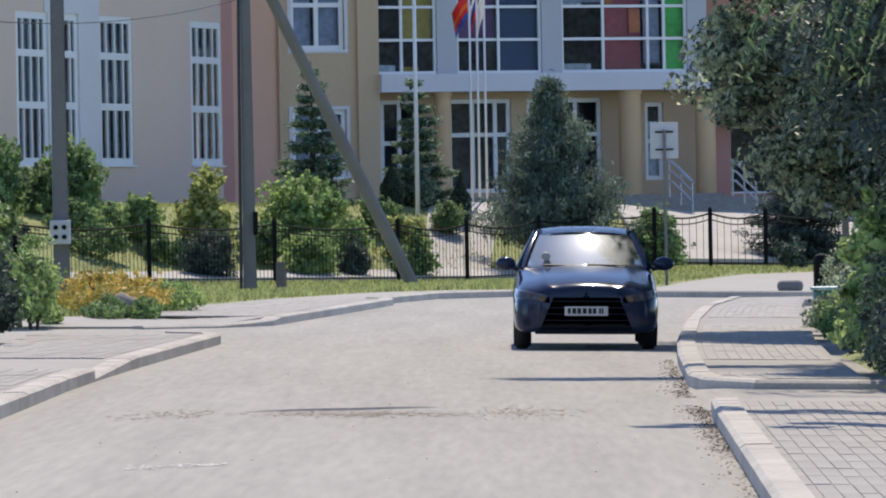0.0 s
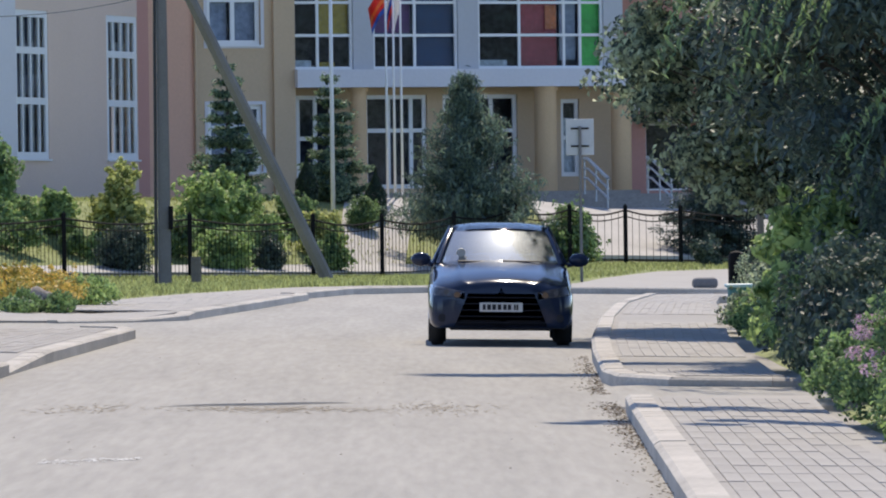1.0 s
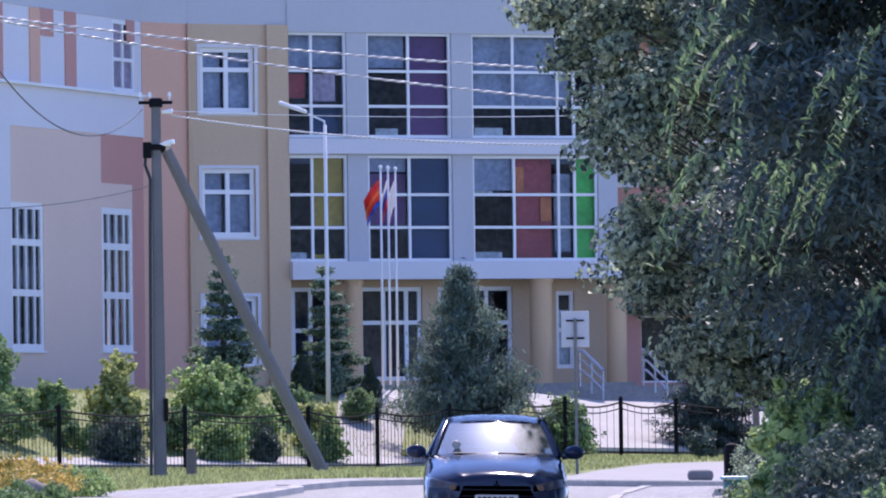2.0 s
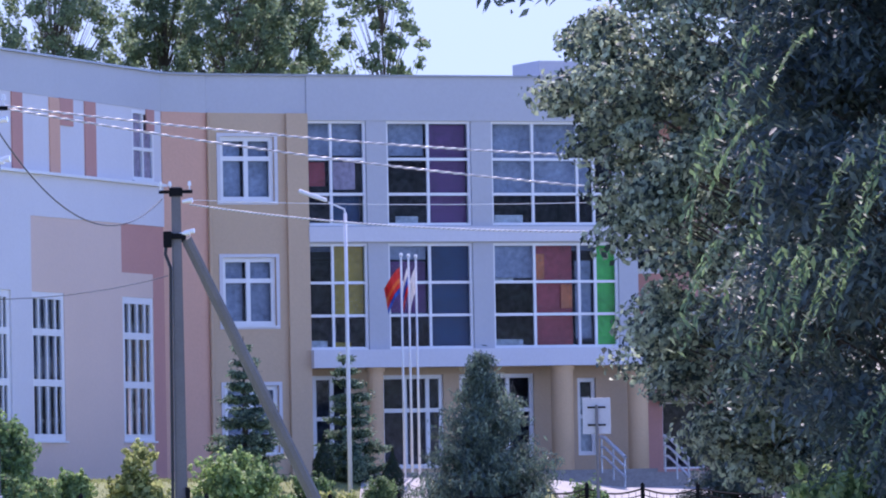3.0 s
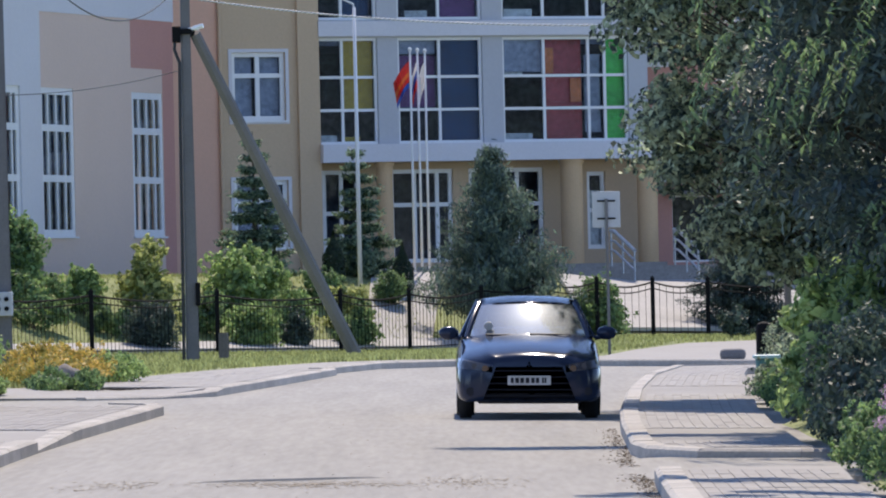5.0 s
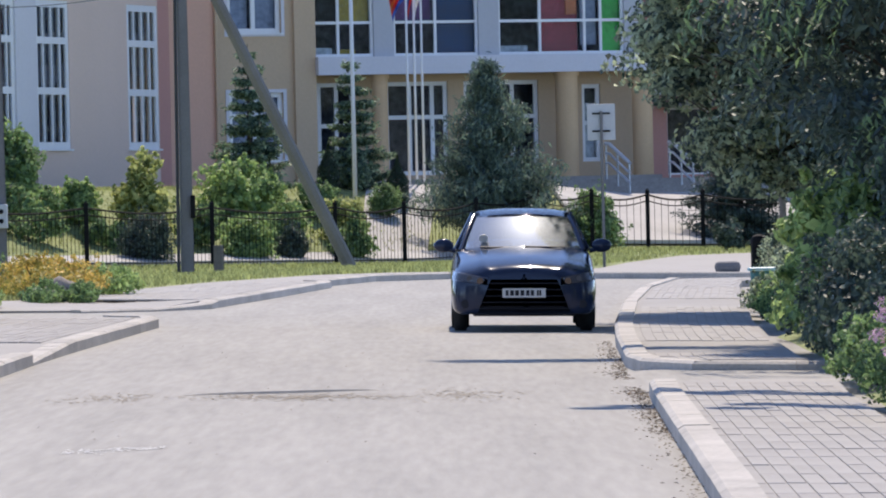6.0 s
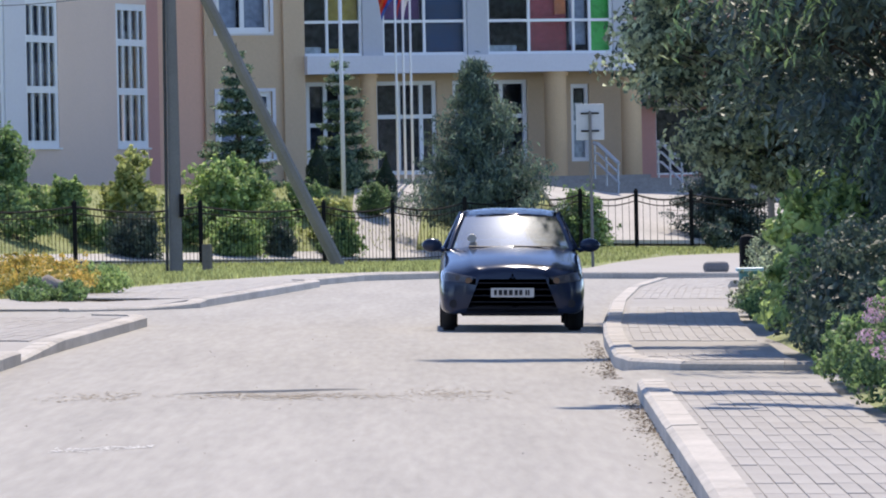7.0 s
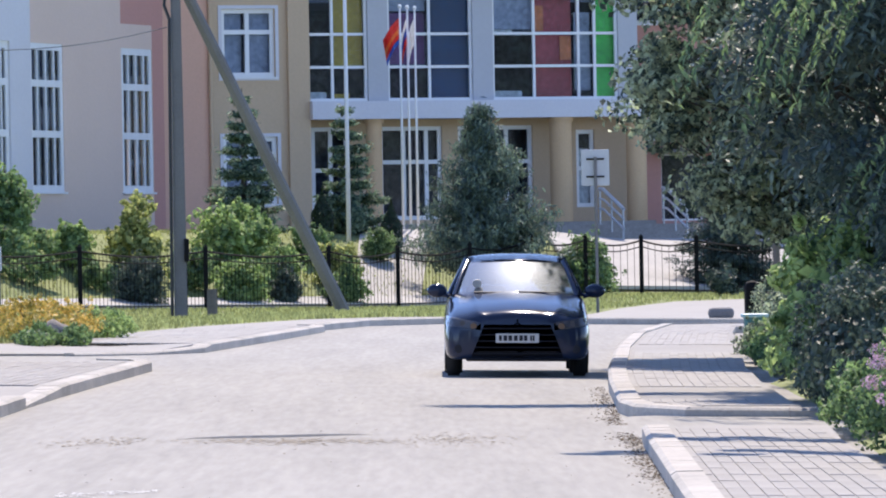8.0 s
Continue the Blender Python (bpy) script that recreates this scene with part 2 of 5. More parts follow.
# ---- ground, road, kerbs, pavements ----
LEFT_EDGE = [(-4.0, 18), (-4.08, 45), (-4.11, 59), (-4.08, 62.4), (-4.0, 67), (-3.66, 80.2), (-3.75, 81.2), (-4.3, 81.6), (-12, 81.8), (-12, 89.6), (-5.2, 90.2), (-4.2, 91.4), (-3.48, 93.3), (-2.75, 104), (-2.12, 114.2), (-2.42, 114.5), (-1.42, 122.6), (0, 125.8), (2.5, 126.2), (5.2, 125.6), (12, 125.2), (40, 125)]
RIGHT_EDGE = [(1.15, 18), (1.38, 34.2), (1.57, 50.4), (1.62, 53.0), (1.9, 53.8), (6, 54.2), (6, 58.6), (2.2, 58.9), (1.74, 59.6), (1.66, 61.5), (1.79, 70), (1.96, 77.2), (2.47, 92.4), (3.12, 106.5), (3.97, 117.5), (5.2, 119.3), (12, 119.6), (40, 119.5)]


def inside(x, y, poly):
    hit, j = False, len(poly) - 1
    for i in range(len(poly)):
        (xi, yi), (xj, yj) = poly[i], poly[j]
        if (yi > y) != (yj > y) and x < (xj - xi) * (y - yi) / (yj - yi) + xi:
            hit = not hit
        j = i
    return hit


ROAD_POLY = LEFT_EDGE + RIGHT_EDGE[::-1]
# the pavements from above: the edge along the kerb, and the edge away from it
PAVE_LEFT = ([(-4.2, 18), (-4.31, 59), (-4.28, 62.38), (-4.28, 62.42), (-4.2, 67.8), (-3.86, 80.2), (-3.9, 81.4)],
     [(-5.7, 18), (-5.7, 59), (-5.7, 62.38), (-5.7, 62.42), (-5.75, 67.8), (-6.05, 80.2), (-6.1, 81.6)])
PAVE_BEND = ([(-9, 89.9), (-5.2, 90.6), (-4.3, 91.8), (-3.62, 94.4), (-2.95, 104), (-2.3, 114.1), (-2.62, 114.5), (-1.6, 122.8), (-0.1, 126), (1.5, 126.4), (2.5, 126.5), (3.6, 126.3), (5.2, 126), (8, 125.8), (12, 125.6)],
     [(-9, 93), (-6.4, 94), (-6.2, 95.5), (-5.9, 98.5), (-5.2, 105), (-4.3, 113.2), (-4.25, 113.5), (-2.6, 123.5), (-1.2, 127.2), (2, 130), (3.1, 134), (4.0, 145), (5.7, 159), (8.2, 165), (12, 166)])
PAVE_RIGHT = ([(1.3, 18), (1.53, 34.2), (1.72, 50.4), (1.78, 52.6), (2.1, 53.5)],
     [(2.7, 18), (2.8, 34), (3.08, 50), (3.15, 52), (3.2, 53.7)])
PAVE_CORNER = ([(2.3, 59.2), (1.92, 59.9), (1.81, 61.6), (1.94, 70), (2.11, 77.2), (2.62, 92.4), (3.27, 106.4), (4.1, 117.2), (5.3, 119), (12, 119.3)],
     [(3.3, 59.4), (3.3, 60.5), (3.32, 62), (3.45, 70), (3.7, 79), (4.35, 95), (4.85, 108), (5.2, 114.5), (6.2, 116.6), (12, 117)])
STRIPS = [PAVE_LEFT, PAVE_BEND, PAVE_RIGHT, PAVE_CORNER]
PAVED = [a + b[::-1] for a, b in STRIPS]


def lowered(x, y):
    return any(inside(x + a, y + b, p) for p in (ROAD_POLY, *PAVED) for a, b in ((0, 0), (0.42, 0), (-0.42, 0), (0, 0.8), (0, -0.8)))


def build_ground():
    xs = sorted({*(round(-16 + 0.4 * i, 2) for i in range(81)), *(-2500, -900, -300, -120, -60, -35, -24, 20, 26, 40, 70, 140, 400, 1000, 2500)})
    ys = sorted({*(round(16 + 0.8 * i, 2) for i in range(225)), *(-2500, -600, -150, -40, -10, 4, 205, 230, 280, 400, 700, 1200, 2500)})
    verts, faces = [], []
    for y in ys:
        for x in xs:
            low = lowered(x, y) if -30 < x < 41 and 10 < y < 170 else (abs(x) < 4 and y < 18)
            z = base_z(x, y) + (-0.06 if low else 0.075 + 0.03 * noise.noise((x * 0.7, y * 0.3, 0)))
            verts.append((x, y, z))
    w = len(xs)
    for j in range(len(ys) - 1):
        for i in range(w - 1):
            faces.append((j * w + i, j * w + i + 1, j * w + w + i + 1, j * w + w + i))
    me = bpy.data.meshes.new("ground")
    me.from_pydata(verts, [], faces)
    me.materials.append(GRASS)
    me.polygons.foreach_set("use_smooth", [True] * len(me.polygons))
    return tagged(new("ground", me), "mown green lawn and bare earth round the street", "lawn", kind="structure")


build_ground()
bm = bmesh.new()
cols = [[bm.verts.new((rx, ry, base_z(rx, min(ry, 125)))) for rx in (-12.0, -4.0, 0.0, 5.0, 12.0, 40.0)] for ry in (18, 60, 100, 126.3)]
for a, b in zip(cols, cols[1:]):
    for i in range(5):
        bm.faces.new((a[i], a[i + 1], b[i + 1], b[i]))
road = tagged(part("road", bm, ASPHALT), "sun-bleached grey asphalt street with dusty edges", "road", kind="structure")
tail = bmesh.new()
box(tail, -4.0, 1.15, -60, 18, -0.25, -0.004)
tagged(part("road", tail, ASPHALT), "sun-bleached grey asphalt street going on behind", "road", kind="structure")
pavements = []


def dip(x, y):
    """How far the kerb and the edge of the pavement sink at the crossings."""
    if x < -3 and 62.4 < y < 67.8:
        return 0.085 * (67.8 - y) / 5.4
    if x < -2 and 88 < y < 94.4:
        return 0.085 * min(1, (94.4 - y) / 2.6)
    return 0.0


for near, away in STRIPS:
    bm = bmesh.new()
    rows = [[bm.verts.new((x, y, base_z(x, y) + h)) for (x, y), h in ((p, -0.12), (p, 0.115 - dip(*p)), (q, 0.115), (q, -0.12))] for p, q in zip(near, away)]
    for a, b in zip(rows, rows[1:]):
        for i in range(3):
            bm.faces.new((a[i], a[i + 1], b[i + 1], b[i]))
    bm.faces.new(rows[0]), bm.faces.new(rows[-1][::-1])
    bmesh.ops.recalc_face_normals(bm, faces=bm.faces)
    pavements.append(tagged(part("pavement", bm, PAVING), "pavement of grey concrete pavers behind a kerb", "pavement", kind="structure"))


bm = bmesh.new()
rows = [[bm.verts.new((x, y, base_z(x, y) + h)) for x, h in ((1.45, 0.003), (1.95, 0.04), (4.0, 0.045), (6.5, 0.045))] for y in (53.4, 54.1, 56.5, 59.0, 59.5)]
rows.insert(0, [bm.verts.new((v.co.x, 53.2, v.co.z - 0.2)) for v in rows[0]])
for a, b in zip(rows, rows[1:]):
    for i in range(3):
        bm.faces.new((a[i], a[i + 1], b[i + 1], b[i]))
tagged(part("driveway", bm, ASPHALT), "pale asphalt driveway that ramps up to the pavement", "driveway", kind="structure")


def kerb_run(points, height=None, name="kerb"):
    """Kerb stones laid end to end along points; height: how far they stand up at a place."""
    out = thing(name, "grey concrete kerb of separate stones along the street", "kerb", kind="structure")
    for (x0, y0), (x1, y1) in zip(points, points[1:]):
        L = math.hypot(x1 - x0, y1 - y0)
        n = max(1, round(L / 1.0 if L < 40 else L / 2))
        for i in range(n):
            a, b = i / n, (i + 1) / n
            p, q = Vector((x0 + (x1 - x0) * a, y0 + (y1 - y0) * a)), Vector((x0 + (x1 - x0) * b, y0 + (y1 - y0) * b))
            d = (q - p).normalized()
            side = Vector((d.y, -d.x)) * 0.215
            bm = bmesh.new()
            hs = []
            for c in (p + d * 0.01, q - d * 0.01):
                hs.append((height(c.x, c.y) if height else 0.135) + random.uniform(-0.003, 0.003))
            g = 0.002
            p2, q2 = p + d * g, q - d * g
            ring = []
            for c, h in ((p2, hs[0]), (q2, hs[1])):
                z = base_z(c.x, c.y)
                prof = [(c, -0.1), (c, h - 0.025), (c + side * 0.18, h), (c + side, h), (c + side, -0.1)]
                ring.append([bm.verts.new((v.x, v.y, z + k)) for v, k in prof])
            for k in range(5):
                bm.faces.new((ring[0][k - 1], ring[0][k], ring[1][k], ring[1][k - 1]))
            bm.faces.new(ring[0]), bm.faces.new(ring[1][::-1])
            bmesh.ops.recalc_face_normals(bm, faces=bm.faces)
            part("kerb_stone", bm, KERB, out)
    return out


# ---- school ----
SEG_A, SEG_B, SEG_C, SEG_E, SEG_G = (-11.93, 171.9), (-7.9, 183.6), (-6.65, 184.7), (-3.8, 186.0), (5.87, 190.0)


class Face:
    """A stretch of facade: s along it, o outwards, z up."""

    def __init__(self, a, b, shift=0.0):
        a, b = Vector(a), Vector(b)
        e = (b - a).normalized()
        n = Vector((e.y, -e.x))
        a = a + n * shift
        self.m = Matrix(((e.x, n.x, 0, a.x), (e.y, n.y, 0, a.y), (0, 0, 1, 0), (0, 0, 0, 1)))
        self.length = (b - a).length

    def box(self, bm, s0, s1, o0, o1, z0, z1):
        return box(bm, s0, s1, o0, o1, z0, z1, self.m)


def fix(bm):
    bmesh.ops.recalc_face_normals(bm, faces=bm.faces)
    return bm


def wall(face, material, s0, s1, z0, z1, holes, parent, out=0.0, thick=0.4, name="wall"):
    """A wall with real openings: cells round the holes (s0, s1, z0, z1)."""
    ss = sorted({s0, s1, *(min(s1, max(s0, h[i])) for h in holes for i in (0, 1))})
    zs = sorted({z0, z1, *(min(z1, max(z0, h[i])) for h in holes for i in (2, 3))})

    def solid(i, j):
        s, z = (ss[i] + ss[i + 1]) / 2, (zs[j] + zs[j + 1]) / 2
        return not any(h[0] < s < h[1] and h[2] < z < h[3] for h in holes)

    bm = plate(bmesh.new(), ss, zs, solid, out - thick, out, face.m)
    return part(name, fix(bm), material, parent)


def window(face, s0, s1, z0, z1, cols, rows, parent, out=-0.12, bar=0.07, sill=True, glass=None, thin=None):
    """A window: frame and bars, a sill, and each pane. cols and rows: where the bars stand, 0 to 1."""
    cs = [s0 + (s1 - s0) * c for c in (0, *cols, 1)]
    rs = [z0 + (z1 - z0) * r for r in (0, *rows, 1)]

    def lines(vals, inner):
        out_, n = [], len(vals) - 1
        for i, a in enumerate(vals):
            w = bar if i in (0, n) else inner
            lo = a if i == 0 else a - w if i == n else a - w / 2
            out_ += [lo, lo + w]
        return out_

    sl, zl = lines(cs, thin or bar), lines(rs, bar)
    bm = plate(bmesh.new(), sl, zl, lambda i, j: i % 2 == 0 or j % 2 == 0, out - 0.05, out + 0.03, face.m)
    fr = part("window", fix(bm), PLASTIC, parent)
    if sill:
        bm = bmesh.new()
        face.box(bm, s0 - 0.06, s1 + 0.06, out, 0.07, z0 - 0.05, z0 - 0.002)
        part("sill", fix(bm), PLASTIC, fr)
    for a, b in zip(cs, cs[1:]):
        for c, d in zip(rs, rs[1:]):
            bm = bmesh.new()
            f = bm.faces.new([bm.verts.new(face.m @ Vector((p, out - 0.015, q))) for p, q in ((a + 0.015, c + 0.015), (b - 0.015, c + 0.015), (b - 0.015, d - 0.015), (a + 0.015, d - 0.015))])
            f.normal_update()
            if f.normal.dot(face.m.col[1].to_3d()) < 0:
                f.normal_flip()
            part("pane", bm, glass or GLASS, fr)
    return fr


FILM = {k: mat(k + " board", c, 0.6, vary=0.45, size=0.9) for k, c in dict(blue=(0.005, 0.04, 0.10), red=(0.38, 0.055, 0.06), yellow=(0.38, 0.25, 0.03), green=(0.05, 0.50, 0.07), violet=(0.13, 0.04, 0.13), orange=(0.6, 0.16, 0.05), pale=(0.55, 0.55, 0.52), grey=(0.26, 0.28, 0.34), lilac=(0.42, 0.31, 0.36)).items()}


def build_school():
    school = thing("school_building", "three-storey school with cream, ochre and salmon walls and wide glazing", "school", at=(-3.8, 186, 1.8))

    def own(ob):
        ob.matrix_parent_inverse = school.matrix_world.inverted()
        return ob

    fa, fb, fc, fe = Face(SEG_A, SEG_B), Face(SEG_B, SEG_C), Face(SEG_C, SEG_E), Face(SEG_E, SEG_G)
    base = 1.2
    low, top, roof = 1.95, 12.5, 13.68
    # the long side wing
    wins = [(-7.6, -5.4), (-3.2, -0.9 - 0.2), (-0.9, 1.0), (2.46, 4.84), (9.14, 11.49)]
    holes = [(a, b, 3.15, 7.22) for a, b in wins]
    wall(fa, CREAM, -14, -1.3, low, 9.3, holes, school)
    wall(fa, WHITE, -1.3, 2.45, low + 1.2, 10.42, holes, school, out=0.04)
    wall(fa, CREAM, 2.45, 9.13, low, 9.28, holes, school)
    wall(fa, SALMON, 9.13, 12.38, 7.9, 9.3, [], school)
    wall(fa, CREAM, 9.13, 11.5, low, 7.9, holes, school)
    wall(fa, SALMON, 11.5, 12.38, low, 7.9, [], school)
    wall(fa, WHITE, 2.45, 12.4, 9.28, 10.42, [], school, out=0.03)
    wall(fa, WHITE, -14, -1.3, 9.3, 10.42, [], school, out=0.03)
    wall(fa, PLINTH, -14, 12.3, base - 1, low, [], school, out=0.05)
    up = [(10.14, 11.8, 10.55, 12.55), (-2.6, -0.7, 10.7, 12.4)]
    wall(fa, WHITE, -14, 12.38, 10.42, 12.6, up, school, out=-0.02)
    wall(fa, GREYW, -14, 12.38, 12.6, roof, [], school)
    bm = bmesh.new()
    fa.box(bm, -14, 12.3, -0.1, 0.18, 10.42, 10.5)
    part("ledge", fix(bm), PLASTIC, school)
    for a, b, c, d, m in ((1.33, 2.07, 10.52, 12.6, SALMON), (4.0, 4.72, 10.52, 12.58, PEACH), (4.74, 5.7, 11.85, 12.6, SALMON), (6.56, 7.36, 10.52, 12.6, SALMON), (-4.2, -3.4, 10.52, 12.6, SALMON), (11.2, 11.79, 12.0, 12.6, SALMON)):
        bm = bmesh.new()
        fa.box(bm, a, b, -0.02, 0.02, c, d)
        part("wall_panel", fix(bm), m, school)
    for a, b in wins:
        window(fa, a, b, 3.15, 7.22, (0.25, 0.5, 0.75), (0.39, 0.73), school, bar=0.19, thin=0.075, out=-0.05, glass=GLASS_SKY)
    for a, b in wins:
        for k in range(4):
            bm = bmesh.new()
            w = (b - a) / 4
            fa.box(bm, a + w * (k + 0.55), a + w * (k + 0.95), -0.2, -0.18, 3.2, 7.1)
            part("blind", fix(bm), FILM["pale"], school, "pale vertical window blind")
    window(fa, 10.14, 11.8, 10.55, 12.55, (0.5,), (0.45,), school, bar=0.10, out=-0.05)
    window(fa, -2.6, -0.7, 10.7, 12.4, (0.5,), (0.5,), school, bar=0.12)
    for a, b in ((10.2, 10.95), (11.0, 11.75)):
        bm = bmesh.new()
        fa.box(bm, a, b, -0.11, -0.1, 10.6, 12.5)
        part("blind", fix(bm), FILM["lilac"], school, "faded lilac window curtain")
    # the turn of the wall
    wall(fb, PEACH, 0, 1.66, base, 12.6, [], school)
    wall(fb, GREYW, 0, 1.66, 12.6, roof, [], school)
    # ochre bay with three windows
    holes = [(0.4, 2.1, 10.05, 11.92), (0.42, 2.1, 6.45, 8.42), (0.42, 2.12, 2.77, 4.72)]
    wall(fc, OCHRE, 0, 2.46, base, 12.6, holes, school)
    wall(fc, OCHRE, 2.46, 3.13, base, 12.6, [], school, out=0.12, name="pilaster")
    wall(fc, GREYW, 0, 3.13, 12.6, roof, [], school)
    for h in holes:
        window(fc, *h, (0.5,), (0.66,), school, bar=0.13)
        bm = plate(bmesh.new(), [h[0] - 0.1, h[0], h[1], h[1] + 0.1], [h[2] - 0.1, h[2], h[3], h[3] + 0.1], lambda i, j: (i, j) != (1, 1), 0.001, 0.03, fc.m)
        part("window_surround", fix(bm), WHITE, school)
        # grey sheets stand in for the blue-grey reflection that fills these panes
        for a, b, c in ((0.05, 0.44, 0.0), (0.55, 0.95, 0.0)):
            bm = bmesh.new()
            w = h[1] - h[0]
            fc.box(bm, h[0] + w * a, h[0] + w * b, -0.34, -0.32, h[2] + 0.05 + c, h[3] - 0.1)
            part("curtain", fix(bm), FILM["grey"], school, "grey sheet standing in for the reflection in the pane")
    tube("downpipe", [fc.m @ Vector((0.03, 0.07, z)) for z in (1.6, 7, 12.6)], 0.05, OCHRE, school)
    # glazed front: two storeys over a porch
    bays = [(0.0, 1.87, (0.42,)), (2.5, 5.18, (0.5,)), (5.82, 9.85, (0.335, 0.69, 0.82))]
    holes = [(a, b, z0, z1) for a, b, c in bays for z0, z1 in ((5.72, 8.82), (9.33, 12.4))]
    wall(fe, GREYW, 0, 10.47, 5.72, 12.4, holes, school)
    wall(fe, GREYW, 0, 10.47, 12.4, roof, [], school, out=0.04)
    for z0, z1, o in ((5.2, 5.72, 0.35), (8.86, 9.3, 0.16)):
        bm = bmesh.new()
        fe.box(bm, -0.02, 10.5, -0.3, o, z0, z1)
        part("ledge", fix(bm), WHITE, school)
    for a, b, c in bays:
        window(fe, a, b, 5.73, 8.82, c, (0.32, 0.63), school, bar=0.08, sill=False)
        window(fe, a, b, 9.34, 12.4, c, (0.3, 0.635), school, bar=0.08, sill=False)
    # coloured boards, shades and sills behind the panes
    boards = [("yellow", 0.85, 1.8, 6.75, 8.8), ("blue", 3.9, 5.15, 5.75, 8.8), ("violet", 2.6, 3.8, 6.8, 8.3), ("red", 7.25, 8.5, 5.75, 8.8), ("orange", 7.2, 7.55, 7.75, 8.5), ("green", 9.16, 9.84, 5.75, 8.8), ("pale", 5.9, 6.6, 7.7, 8.35), ("pale", 6.0, 6.9, 5.75, 6.0), ("pale", 0.1, 0.65, 5.75, 6.0), ("violet", 3.9, 5.1, 9.35, 12.3), ("red", 0.05, 0.7, 10.5, 11.2), ("grey", 5.84, 9.1, 10.3, 12.38), ("grey", 5.84, 7.2, 7.8, 8.8), ("grey", 2.6, 3.8, 8.35, 8.8), ("pale", 2.9, 3.6, 9.38, 9.62), ("pale", 4.2, 4.7, 9.38, 9.6), ("pale", 6.0, 6.9, 9.38, 9.65), ("yellow", 0.9, 1.4, 5.75, 5.95), ("grey", 0.03, 1.84, 11.4, 12.38), ("grey", 2.53, 3.82, 11.4, 12.38), ("lilac", 0.9, 1.6, 10.4, 11.2), ("orange", 8.1, 8.45, 6.9, 7.6), ("blue", 0.9, 1.75, 9.4, 10.2), ("grey", 8.6, 9.1, 6.0, 8.3)]
    for i, (k, a, b, c, d) in enumerate(boards):
        bm = bmesh.new()
        o = -0.26 - 0.05 * (i % 4)
        fe.box(bm, a, b, o - 0.03, o, c, d)
        part("interior_board", fix(bm), FILM[k], school)
    # porch: recessed wall, glazed doors, round columns
    back = Face(SEG_E, SEG_G, -1.3)
    holes = [(0.1, 1.75, 2.2, 5.0), (2.3, 4.7, 2.25, 5.0), (5.2, 7.6, 2.2, 5.0), (9.0, 9.6, 2.55, 4.85)]
    wall(back, OCHRE, -0.2, 10.9, base, 5.22, holes, school)
    for (a, b, c, d), cc, rr in zip(holes, ((0.33, 0.66), (0.2, 0.5, 0.8), (0.33, 0.66), ()), ((0.55,), (0.62,), (0.62,), (0.5,))):
        window(back, a, b, c, d, cc, rr, school, bar=0.12, sill=False)
    bm = bmesh.new()
    back.box(bm, 9.04, 9.56, -0.32, -0.3, 2.6, 4.3)
    part("blind", fix(bm), FILM["pale"], school, "pale window blind")
    for s, w in ((2.05, 0.24), (7.98, 0.33), (10.42, 0.3)):
        bm = bmesh.new()
        bmesh.ops.create_cone(bm, cap_ends=True, segments=28, radius1=w, radius2=w, depth=5.22 - base, matrix=fe.m @ Matrix.Translation((s, -0.1, (5.22 + base) / 2)))
        for z in (base + 0.85, 5.14):
            bmesh.ops.create_cone(bm, cap_ends=True, segments=28, radius1=w + 0.05, radius2=w + 0.05, depth=0.12, matrix=fe.m @ Matrix.Translation((s, -0.1, z)))
        part("column", bm, YELLOW, school)
    # porch floor, steps, ceiling
    bm = bmesh.new()
    fe.box(bm, -0.2, 10.75, -1.3, 0.5, 0.8, 2.12)
    part("porch_floor", fix(bm), STEPS, school)
    for i in range(5):
        bm = bmesh.new()
        fe.box(bm, 7.0, 14.4, 0.5 + 0.32 * i, 0.82 + 0.32 * i, 0.8, 2.12 - 0.11 * (i + 1))
        part("step", fix(bm), STEPS, school)
    bm = bmesh.new()
    fe.box(bm, -0.1, 10.45, -1.3, -0.31, 5.22, 5.4)
    part("porch_ceiling", fix(bm), WHITE, school)
    # stair rails
    for s in (8.95, 11.0):
        for k, dz in enumerate((0.95, 0.66, 0.37)):
            pts = [fe.m @ Vector(p) for p in ((s, 0.45, 2.12 + dz), (s, 0.75, 2.12 + dz - 0.03), (s, 2.2, 1.5 + dz))]
            tube("handrail", pts, 0.035 if k else 0.055, PAINTW, school)
        for u in (0.0, 0.5, 1.0):
            bm = bmesh.new()
            a = Vector((s, 0.5 + 1.65 * u, 0))
            rod(bm, fe.m @ (a + Vector((0, 0, 0.9))), fe.m @ (a + Vector((0, 0, 2.12 - 0.58 * u + 0.93))), 0.028, 0.028, 8)
            part("rail_post", bm, STEEL, school)
    # salmon wing beyond the porch
    far = Face(SEG_E, SEG_G, -1.6)
    holes = [(11.05, 12.0, 4.55, 5.75), (11.9, 13.3, 2.1, 4.1), (11.05, 12.0, 8.0, 9.6)]
    wall(far, SALMON, 10.47, 24, base, roof - 0.6, holes, school)
    window(far, *holes[0], (0.5,), (), school, bar=0.1)
    window(far, *holes[2], (0.5,), (), school, bar=0.1)
    window(far, *holes[1], (), (), school, bar=0.05, sill=False)
    bm = bmesh.new()
    far.box(bm, 11.6, 14.0, 0.0, 1.1, 4.12, 4.3)
    part("door_canopy", fix(bm), PLINTH, school)
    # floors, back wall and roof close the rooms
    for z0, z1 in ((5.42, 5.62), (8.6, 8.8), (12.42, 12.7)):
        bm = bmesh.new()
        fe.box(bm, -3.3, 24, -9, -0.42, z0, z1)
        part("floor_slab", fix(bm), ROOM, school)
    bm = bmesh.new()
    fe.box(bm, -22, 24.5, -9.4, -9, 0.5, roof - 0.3)
